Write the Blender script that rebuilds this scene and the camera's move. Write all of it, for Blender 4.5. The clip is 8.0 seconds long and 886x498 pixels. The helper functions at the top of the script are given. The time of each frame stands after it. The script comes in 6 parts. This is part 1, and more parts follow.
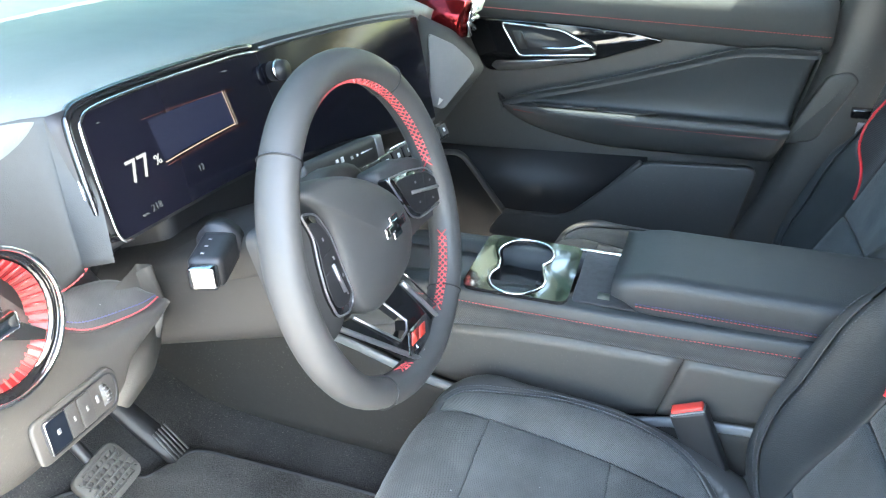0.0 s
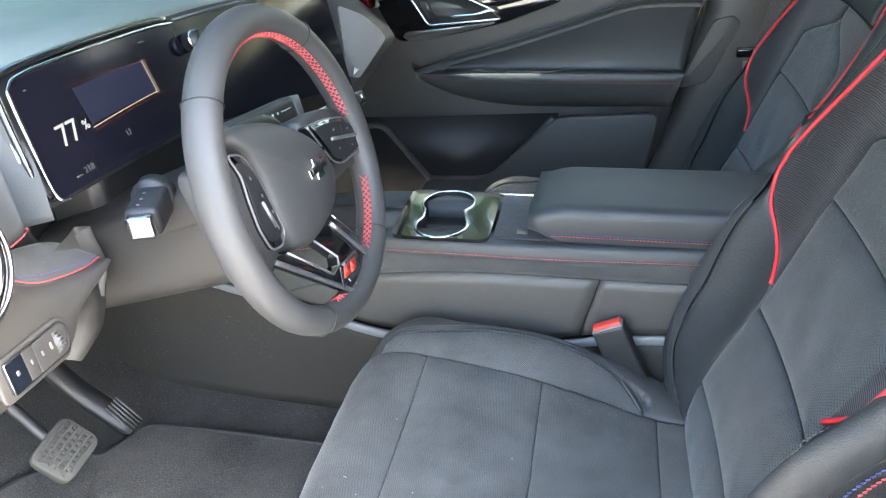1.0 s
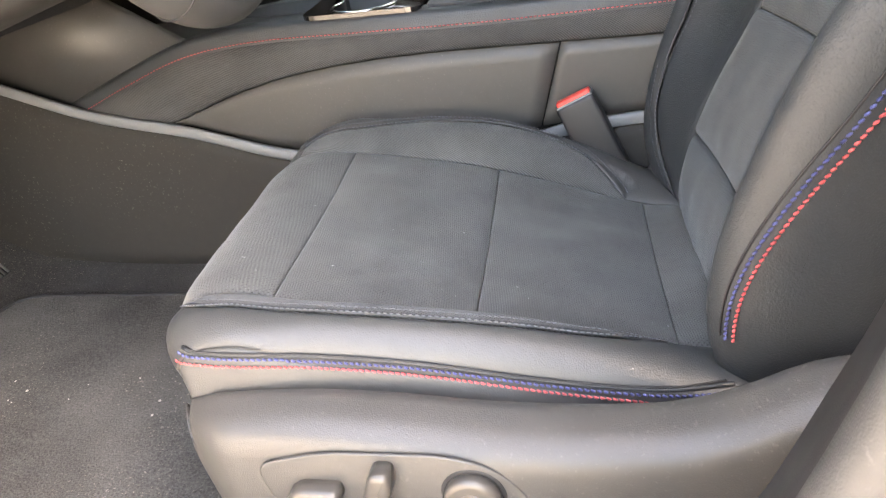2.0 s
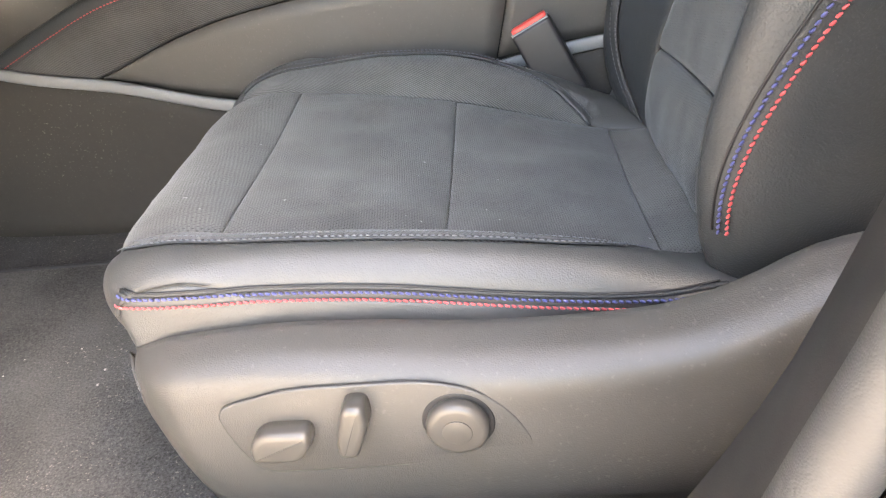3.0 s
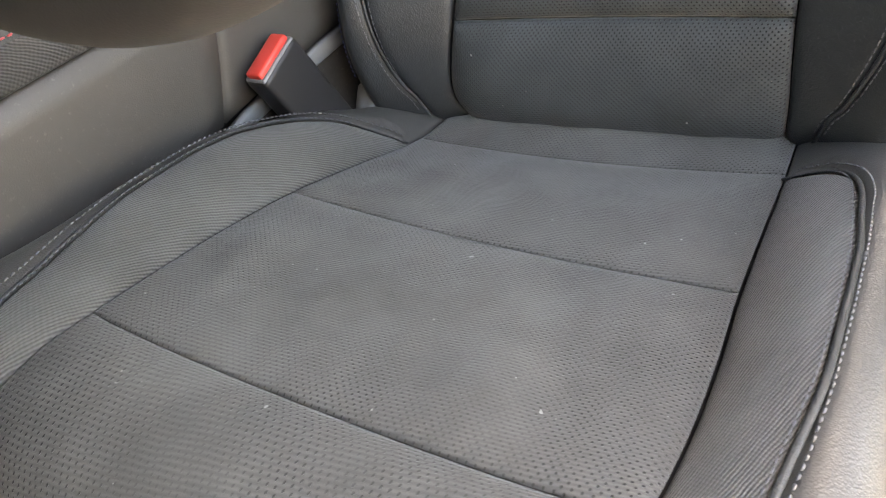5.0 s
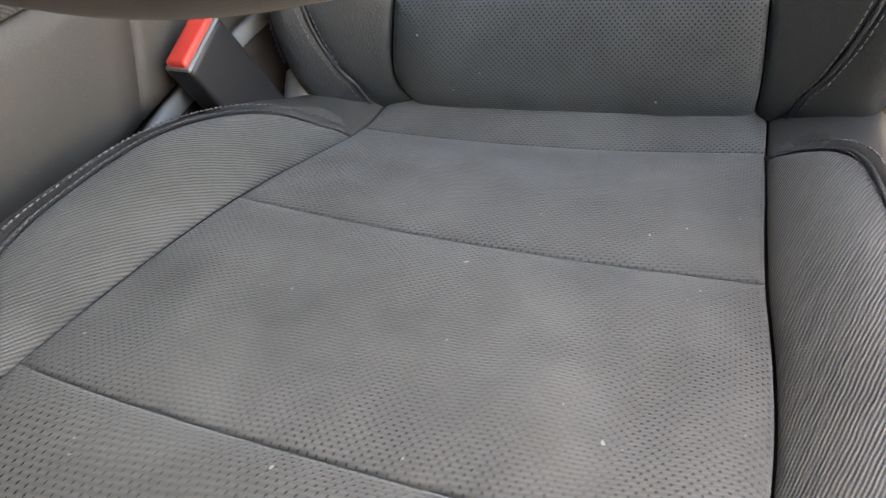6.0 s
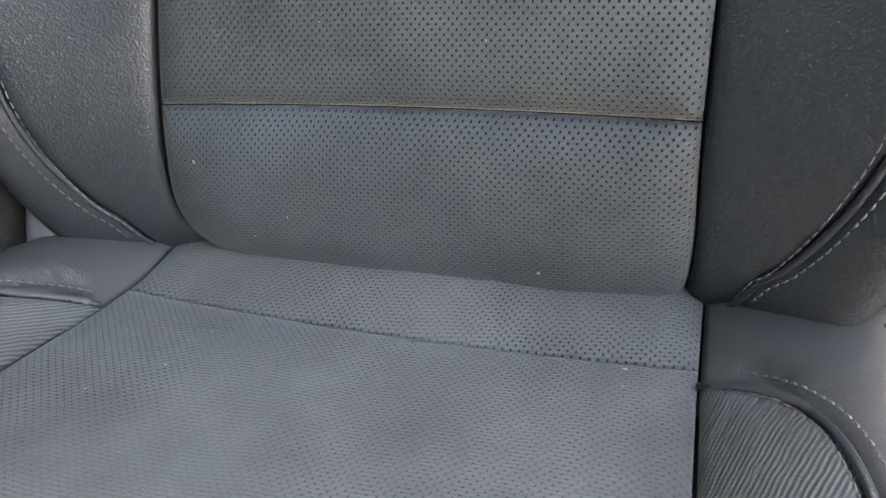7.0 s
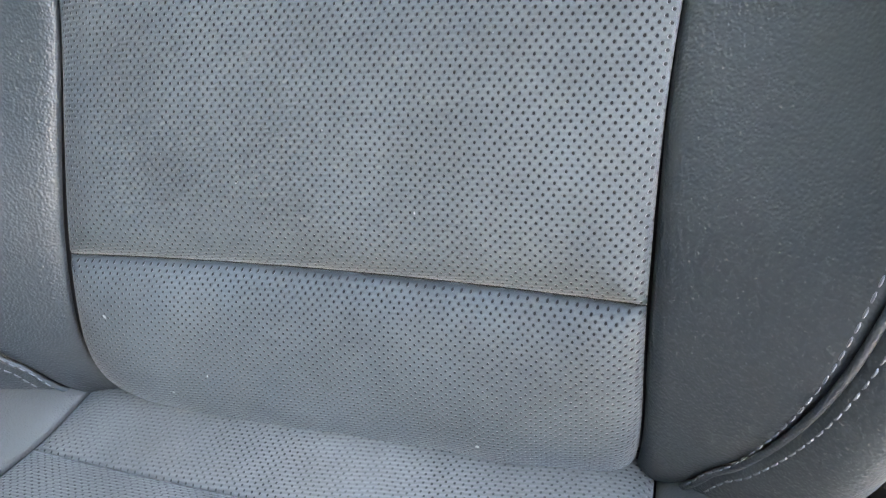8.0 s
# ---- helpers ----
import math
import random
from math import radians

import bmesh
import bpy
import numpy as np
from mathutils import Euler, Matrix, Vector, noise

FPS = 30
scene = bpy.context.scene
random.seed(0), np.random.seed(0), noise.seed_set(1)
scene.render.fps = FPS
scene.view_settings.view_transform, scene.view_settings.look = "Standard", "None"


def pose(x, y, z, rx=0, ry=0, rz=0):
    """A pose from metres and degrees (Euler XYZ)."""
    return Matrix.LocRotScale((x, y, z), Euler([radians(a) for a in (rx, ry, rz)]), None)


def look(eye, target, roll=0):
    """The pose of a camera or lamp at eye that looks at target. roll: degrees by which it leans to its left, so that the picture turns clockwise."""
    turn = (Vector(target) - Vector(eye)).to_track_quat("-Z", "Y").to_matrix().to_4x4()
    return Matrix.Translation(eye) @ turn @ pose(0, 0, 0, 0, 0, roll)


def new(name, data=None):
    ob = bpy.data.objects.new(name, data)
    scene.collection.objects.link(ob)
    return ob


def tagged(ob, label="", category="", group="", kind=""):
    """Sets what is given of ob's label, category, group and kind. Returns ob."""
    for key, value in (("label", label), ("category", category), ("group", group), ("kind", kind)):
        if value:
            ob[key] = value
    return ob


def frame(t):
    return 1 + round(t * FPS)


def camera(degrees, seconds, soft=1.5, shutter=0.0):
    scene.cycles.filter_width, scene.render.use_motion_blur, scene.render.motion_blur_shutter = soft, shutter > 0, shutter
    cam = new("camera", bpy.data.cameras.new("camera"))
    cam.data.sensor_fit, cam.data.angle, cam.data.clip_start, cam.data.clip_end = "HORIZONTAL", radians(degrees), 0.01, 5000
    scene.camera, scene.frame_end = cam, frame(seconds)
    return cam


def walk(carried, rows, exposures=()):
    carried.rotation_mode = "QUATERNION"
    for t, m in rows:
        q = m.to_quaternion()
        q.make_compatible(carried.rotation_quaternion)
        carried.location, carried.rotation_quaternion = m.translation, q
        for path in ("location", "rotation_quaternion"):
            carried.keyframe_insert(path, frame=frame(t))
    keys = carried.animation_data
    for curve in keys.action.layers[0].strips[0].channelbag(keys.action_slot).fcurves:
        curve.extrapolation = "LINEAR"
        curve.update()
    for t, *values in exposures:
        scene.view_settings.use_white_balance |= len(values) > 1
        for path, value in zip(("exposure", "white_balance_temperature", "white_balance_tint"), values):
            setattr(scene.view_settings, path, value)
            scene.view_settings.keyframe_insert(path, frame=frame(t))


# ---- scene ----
cam = camera(60.5, 8.0, soft=1.15, shutter=0.12)
PATH = [
    (0, (0.263, -0.671, 1.359), (-0.387, 0.961, 0.403), -1.7),
    (0.5, (0.31, -0.748, 1.355), (-0.251, 0.922, 0.41), -3.2),
    (1, (0.312, -0.761, 1.33), (-0.186, 0.912, 0.354), -4.8),
    (1.5, (0.317, -0.738, 1.133), (-0.136, 0.941, 0.144), -6.5),
    (2, (0.313, -0.708, 0.944), (-0.117, 0.991, -0.02), -8.2),
    (2.2, (0.304, -0.699, 0.908), (-0.115, 1.002, -0.057), -8.7),
    (3.3, (0.274, -0.683, 0.873), (0.112, 1.004, -0.188), -11.0),
    (3.5, (0.214, -0.649, 0.882), (0.265, 1.017, -0.222), -10.0),
    (4, (0.06, -0.524, 0.882), (0.574, 0.996, -0.312), -14.7),
    (4.5, (-0.097, -0.364, 0.918), (0.871, 0.846, -0.346), -13.2),
    (4.7, (-0.125, -0.304, 0.895), (0.971, 0.801, -0.362), -11.9),
    (5.8, (-0.159, -0.137, 0.874), (1.166, 0.56, -0.452), -6.8),
    (6, (-0.131, -0.143, 0.864), (1.203, 0.532, -0.464), -6.4),
    (6.5, (0.013, -0.159, 0.833), (1.361, 0.49, -0.494), -5.9),
    (7, (0.124, -0.143, 0.817), (1.486, 0.46, -0.518), -5.1),
    (7.5, (0.178, -0.138, 0.82), (1.577, 0.413, -0.498), -3.6),
    (8, (0.191, -0.141, 0.845), (1.64, 0.409, -0.42), -3.2),
]
walk(cam, [(t, look(eye, target, roll)) for t, eye, target, roll in PATH],
     [(0, 5.1, 6800, 4), (1.0, 4.9, 7100, 9), (1.5, 4.85, 8500, 16), (2.0, 4.85, 9000, 17), (4.0, 4.8, 8900, 15), (4.5, 4.75, 9200, 15), (6.0, 4.85, 9600, 16), (7.0, 5.3, 8600, 14), (7.5, 5.65, 8200, 12), (8.0, 6.15, 7900, 11)])

# ---- daylight ----
world = bpy.data.worlds.new("sky")
scene.world = world
world.use_nodes = True
_n = world.node_tree.nodes
_sky = _n.new("ShaderNodeTexSky")
_sky.sky_type = "NISHITA"
_sky.sun_disc = False
_sky.sun_elevation = radians(50.5)
_sky.sun_rotation = radians(76)
_sky.altitude = 200
_sky.dust_density, _sky.air_density = 4.0, 1.2
_n["Background"].inputs["Strength"].default_value = 0.15
world.node_tree.links.new(_sky.outputs[0], _n["Background"].inputs["Color"])
_sun = new("sun", bpy.data.lights.new("sun", "SUN"))
_sun.data.energy, _sun.data.angle, _sun.data.color = 1.4, radians(1), (1.0, 0.96, 0.91)
_sun.matrix_world = look((7.0, 1.7, 9.5), (0, 0, 0))
scene.view_settings.exposure = 3.0

# ---- building helpers ----
def lerp(a, b, t):
    return a + (b - a) * t


def ease(a, b, x):
    t = min(1.0, max(0.0, (x - a) / (b - a)))
    return t * t * (3 - 2 * t)


def table(x, rows):
    """Smooth curve through (x, value) rows."""
    if x <= rows[0][0]:
        return rows[0][1]
    if x >= rows[-1][0]:
        return rows[-1][1]
    n = len(rows)
    for i in range(n - 1):
        if x <= rows[i + 1][0]:
            break
    x0, y0 = rows[i]
    x1, y1 = rows[i + 1]

    def slope(j):
        if j == 0:
            return (rows[1][1] - rows[0][1]) / (rows[1][0] - rows[0][0])
        if j == n - 1:
            return (rows[-1][1] - rows[-2][1]) / (rows[-1][0] - rows[-2][0])
        return (rows[j + 1][1] - rows[j - 1][1]) / (rows[j + 1][0] - rows[j - 1][0])
    h = x1 - x0
    t = (x - x0) / h
    m0, m1 = slope(i) * h, slope(i + 1) * h
    return (2 * t**3 - 3 * t * t + 1) * y0 + (t**3 - 2 * t * t + t) * m0 + (3 * t * t - 2 * t**3) * y1 + (t**3 - t * t) * m1


def curve(points, n, closed=False):
    """n points along a smooth line through the given ones."""
    pts = [Vector(p) for p in points]
    m = len(pts)
    out = []
    segs = m if closed else m - 1
    for k in range(n):
        f = k * segs / (n if closed else n - 1)
        i = min(int(f), segs - 1)
        t = f - i
        if closed:
            a, b, c, d = (pts[(i + j) % m] for j in (-1, 0, 1, 2))
        else:
            b, c = pts[i], pts[i + 1]
            a = pts[i - 1] if i > 0 else b * 2 - c
            d = pts[i + 2] if i + 2 < m else c * 2 - b
        out.append(0.5 * ((2 * b) + (c - a) * t + (2 * a - 5 * b + 4 * c - d) * t * t + (3 * b - a - 3 * c + d) * t**3))
    return out


def even(points, step):
    """Points at equal steps along a line."""
    out, carry = [], 0.0
    for a, b in zip(points, points[1:]):
        d = (b - a).length
        if d < 1e-9:
            continue
        s = carry
        while s < d:
            out.append((a.lerp(b, s / d), (b - a) / d))
            s += step
        carry = s - d
    return out


def part(name, bm, material, parent=None, label="", smooth=True):
    me = bpy.data.meshes.new(name)
    bm.to_mesh(me)
    bm.free()
    for p in me.polygons:
        p.use_smooth = smooth
    ob = new(name, me)
    me.materials.append(material)
    if parent is not None:
        ob.parent = parent
    if label:
        ob["label"] = label
    return ob


def thing(name, label, category, group="", kind=""):
    return tagged(new(name), label, category, group, kind)


SKIRTS = {}


def sheet(f, nu, nv, skirt=0.0, uv=None, flip=False):
    """A grid of f(i/nu, j/nv), with UVs in metres; skirt: depth by which its rim is turned in."""
    bm = bmesh.new()
    lay = bm.loops.layers.uv.new("UVMap")
    P = [[f(i / nu, j / nv) for j in range(nv + 1)] for i in range(nu + 1)]
    V = [[bm.verts.new(p) for p in row] for row in P]
    U = {}
    for i in range(nu + 1):
        for j in range(nv + 1):
            if uv:
                U[V[i][j]] = uv(i / nu, j / nv)
            else:
                U[V[i][j]] = (sum((P[k + 1][j] - P[k][j]).length for k in range(i)) if i else 0.0, sum((P[i][k + 1] - P[i][k]).length for k in range(j)) if j else 0.0)
    faces = []
    for i in range(nu):
        for j in range(nv):
            q = [V[i][j], V[i + 1][j], V[i + 1][j + 1], V[i][j + 1]]
            if flip:
                q.reverse()
            try:
                faces.append(bm.faces.new(q))
            except ValueError:
                pass
    bm.normal_update()
    if skirt:
        rim = [V[i][0] for i in range(nu + 1)] + [V[nu][j] for j in range(1, nv + 1)] + [V[i][nv] for i in range(nu - 1, -1, -1)] + [V[0][j] for j in range(nv - 1, 0, -1)]
        low = [bm.verts.new(v.co - v.normal * skirt) for v in rim]
        for v, w in zip(rim, low):
            U[w] = U[v]
        SKIRTS[id(bm)] = list(zip(rim, low))
        for k in range(len(rim)):
            a, b = rim[k], rim[(k + 1) % len(rim)]
            c, d = low[(k + 1) % len(rim)], low[k]
            try:
                bm.faces.new((b, a, d, c) if not flip else (a, b, c, d))
            except ValueError:
                pass
    for fc in bm.faces:
        for l in fc.loops:
            l[lay].uv = U[l.vert]
    return bm


def tube(points, radius, sides=8, closed=False, caps=True, bm=None, flat=1.0, up=None):
    """A round (or flattened) bar along a line; radius may be a number or a function of 0..1."""
    bm = bm or bmesh.new()
    n = len(points)
    rings = []
    ref = Vector(up) if up else None
    for k, p in enumerate(points):
        a = points[(k - 1) % n] if closed or k else points[k]
        b = points[(k + 1) % n] if closed or k < n - 1 else points[k]
        t = (b - a).normalized()
        if ref is None:
            ref = Vector((0, 0, 1)) if abs(t.z) < 0.9 else Vector((1, 0, 0))
        side = t.cross(ref).normalized()
        nor = side.cross(t).normalized()
        if not up:
            ref = nor
        r = radius(k / (n - 1)) if callable(radius) else radius
        rings.append([bm.verts.new(p + side * (r * math.cos(2 * math.pi * i / sides)) + nor * (r * flat * math.sin(2 * math.pi * i / sides))) for i in range(sides)])
    for k in range(n if closed else n - 1):
        A, B = rings[k], rings[(k + 1) % n]
        for i in range(sides):
            bm.faces.new((A[i], A[(i + 1) % sides], B[(i + 1) % sides], B[i]))
    if caps and not closed:
        bm.faces.new(list(reversed(rings[0])))
        bm.faces.new(rings[-1])
    return bm


def loft(rings, caps=True, bm=None, closed_ring=True, closed=False):
    """Skin over rings of equally many points."""
    bm = bm or bmesh.new()
    lay = bm.loops.layers.uv.verify()
    R = [[bm.verts.new(p) for p in r] for r in rings]
    m = len(R[0])
    pairs = list(zip(R, R[1:])) + ([(R[-1], R[0])] if closed else [])
    along = [0.0]
    for a, b in zip(rings, rings[1:]):
        along.append(along[-1] + sum((Vector(p) - Vector(q)).length for p, q in zip(a, b)) / m)
    for k, (A, B) in enumerate(pairs):
        acc = 0.0
        for i in range(m if closed_ring else m - 1):
            j = (i + 1) % m
            d = (A[j].co - A[i].co).length
            f = bm.faces.new((A[i], A[j], B[j], B[i]))
            for l, q in zip(f.loops, ((along[k], acc), (along[k], acc + d), (along[min(k + 1, len(along) - 1)], acc + d), (along[min(k + 1, len(along) - 1)], acc))):
                l[lay].uv = q
            acc += d
    if caps and closed_ring and not closed:
        bm.faces.new(list(reversed(R[0])))
        bm.faces.new(R[-1])
    bmesh.ops.recalc_face_normals(bm, faces=bm.faces)
    return bm


def rbox(size, bevel=0.004, at=(0, 0, 0), turn=None, segments=2, bm=None):
    """A box with rounded edges."""
    b2 = bmesh.new()
    bmesh.ops.create_cube(b2, size=1.0)
    bmesh.ops.scale(b2, vec=size, verts=b2.verts)
    if bevel:
        bmesh.ops.bevel(b2, geom=list(b2.edges), offset=min(bevel, min(size) * 0.49), segments=segments, profile=0.7, affect="EDGES")
    m = Matrix.Translation(at) @ (turn.to_4x4() if turn is not None else Matrix.Identity(4))
    bmesh.ops.transform(b2, matrix=m, verts=b2.verts)
    if bm is None:
        return b2
    return join(bm, b2)


def join(bm, other):
    me = bpy.data.meshes.new("tmp")
    other.to_mesh(me)
    other.free()
    bm.from_mesh(me)
    bpy.data.meshes.remove(me)
    return bm


def slab(outline, depth, axis, bevel=0.0, holes=(), segments=2):
    """A plate: a 2D outline (list of Vectors on a plane), extruded by depth along axis, rim bevelled."""
    bm = bmesh.new()
    vs = [bm.verts.new(p) for p in outline]
    f = bm.faces.new(vs)
    bm.normal_update()
    if f.normal.dot(Vector(axis)) < 0:
        f.normal_flip()
    r = bmesh.ops.extrude_face_region(bm, geom=[f])
    top = [g for g in r["geom"] if isinstance(g, bmesh.types.BMVert)]
    bmesh.ops.translate(bm, vec=Vector(axis).normalized() * depth, verts=top)
    bmesh.ops.recalc_face_normals(bm, faces=bm.faces)
    if bevel:
        tops = set(top)
        edges = [e for e in bm.edges if e.verts[0] in tops and e.verts[1] in tops]
        bmesh.ops.bevel(bm, geom=edges, offset=bevel, segments=segments, profile=0.6, affect="EDGES")
    return bm


def rounded(points, r, n=5):
    """A polygon (list of Vectors) with its corners rounded."""
    out = []
    m = len(points)
    for i in range(m):
        a, b, c = Vector(points[i - 1]), Vector(points[i]), Vector(points[(i + 1) % m])
        u, v = (a - b), (c - b)
        d = min(r, u.length * 0.45, v.length * 0.45)
        p, q = b + u.normalized() * d, b + v.normalized() * d
        for k in range(n + 1):
            t = k / n
            out.append(p * (1 - t) ** 2 + b * 2 * t * (1 - t) + q * t * t)
    return out


def stitches(points, material, parent, length=0.004, gap=0.002, radius=0.0007, name="stitching", slant=0.0, normal=None, label="", lift=0.0004):
    """A row of separate threads along a line; normal: a function of the place or a vector."""
    bm = bmesh.new()
    for p, t in even(points, length + gap):
        nrm = Vector(normal(p) if callable(normal) else (normal or (0, 0, 1))).normalized()
        side = t.cross(nrm).normalized()
        d = (t + side * slant).normalized()
        a, b = p - d * length / 2 + nrm * lift, p + d * length / 2 + nrm * lift
        w = d.cross(nrm).normalized() * radius
        h = nrm * radius
        ends = []
        for q, s in ((a, 0.45), (a.lerp(b, 0.25) + h * 0.5, 1.0), (a.lerp(b, 0.75) + h * 0.5, 1.0), (b, 0.45)):
            ends.append([bm.verts.new(q + w * s), bm.verts.new(q + h * s), bm.verts.new(q - w * s), bm.verts.new(q - h * s)])
        for A, B in zip(ends, ends[1:]):
            for i in range(4):
                bm.faces.new((A[i], A[(i + 1) % 4], B[(i + 1) % 4], B[i]))
        bm.faces.new(ends[0])
        bm.faces.new(list(reversed(ends[-1])))
    bmesh.ops.recalc_face_normals(bm, faces=bm.faces)
    return part(name, bm, material, parent, label)

# ---- materials ----
def nodes_of(name):
    m = bpy.data.materials.new(name)
    m.use_nodes = True
    nt = m.node_tree
    return m, nt, nt.nodes["Principled BSDF"], lambda a, b: nt.links.new(a, b)


def math_node(nt, op, a, b=None, c=None):
    n = nt.nodes.new("ShaderNodeMath")
    n.operation = op
    for i, v in enumerate((a, b, c)):
        if v is None:
            continue
        if isinstance(v, (int, float)):
            n.inputs[i].default_value = v
        else:
            nt.links.new(v, n.inputs[i])
    return n.outputs[0]


def ramp(nt, value, lo, hi, a, b):
    n = nt.nodes.new("ShaderNodeMapRange")
    nt.links.new(value, n.inputs["Value"])
    for k, v in (("From Min", lo), ("From Max", hi), ("To Min", a), ("To Max", b)):
        n.inputs[k].default_value = v
    return n.outputs[0]


def noise_tex(nt, vec, scale, detail=3.0, rough=0.55):
    n = nt.nodes.new("ShaderNodeTexNoise")
    n.inputs["Scale"].default_value = scale
    n.inputs["Detail"].default_value = detail
    n.inputs["Roughness"].default_value = rough
    nt.links.new(vec, n.inputs["Vector"])
    return n.outputs["Fac"]


def voronoi(nt, vec, scale, feature="F1"):
    n = nt.nodes.new("ShaderNodeTexVoronoi")
    n.feature = feature
    n.inputs["Scale"].default_value = scale
    nt.links.new(vec, n.inputs["Vector"])
    return n.outputs["Distance"]


def mixed(nt, fac, a, b):
    n = nt.nodes.new("ShaderNodeMix")
    n.data_type = "RGBA"
    nt.links.new(fac, n.inputs[0]) if not isinstance(fac, float) else None
    for i, v in ((6, a), (7, b)):
        if isinstance(v, tuple):
            n.inputs[i].default_value = (*v, 1)
        else:
            nt.links.new(v, n.inputs[i])
    return n.outputs[2]


def surface(name, base, rough=0.5, metal=0.0, grain=0.0, depth=0.0, vary=0.2, large=9.0, dust=0.0, sheen=0.0, coat=0.0, spec=0.5, kind="noise", tint=None, rough_var=0.08):
    """A worked surface: colour that varies at two scales, grain as fine relief, a little dust."""
    m, nt, b, link = nodes_of(name)
    tc = nt.nodes.new("ShaderNodeTexCoord").outputs["Object"]
    big = noise_tex(nt, tc, large, 4.0)
    small = noise_tex(nt, tc, large * 14, 2.0)
    f = math_node(nt, "ADD", math_node(nt, "MULTIPLY", big, 0.7), math_node(nt, "MULTIPLY", small, 0.3))
    dark = tuple(c * (1 - vary) for c in base)
    light = tuple(min(1, c * (1 + vary)) for c in (tint or base))
    col = mixed(nt, ramp(nt, f, 0.2, 0.8, 0, 1), dark, light)
    if dust:
        d = noise_tex(nt, tc, 260, 2.0)
        patch = noise_tex(nt, tc, 5.0, 3.0)
        fac = math_node(nt, "MULTIPLY", ramp(nt, d, 0.62, 0.74, 0, 1), ramp(nt, patch, 0.4, 0.7, 0, dust))
        col = mixed(nt, fac, col, (0.35, 0.33, 0.3))
    link(col, b.inputs["Base Color"])
    link(ramp(nt, big, 0.1, 0.9, rough - 1.6 * rough_var, rough + 1.6 * rough_var), b.inputs["Roughness"])
    b.inputs["Metallic"].default_value = metal
    b.inputs["Specular IOR Level"].default_value = spec
    if sheen:
        b.inputs["Sheen Weight"].default_value = sheen
        b.inputs["Sheen Roughness"].default_value = 0.45
    if coat:
        b.inputs["Coat Weight"].default_value = coat
        b.inputs["Coat Roughness"].default_value = 0.06
    if depth:
        bump = nt.nodes.new("ShaderNodeBump")
        bump.inputs["Strength"].default_value = 0.6
        bump.inputs["Distance"].default_value = depth
        if kind == "leather":
            h = math_node(nt, "ADD", voronoi(nt, tc, grain, "SMOOTH_F1"), math_node(nt, "MULTIPLY", noise_tex(nt, tc, grain * 0.35, 3.0), 0.7))
        else:
            h = noise_tex(nt, tc, grain, 3.0, 0.6)
        link(h, bump.inputs["Height"])
        link(bump.outputs[0], b.inputs["Normal"])
    return m


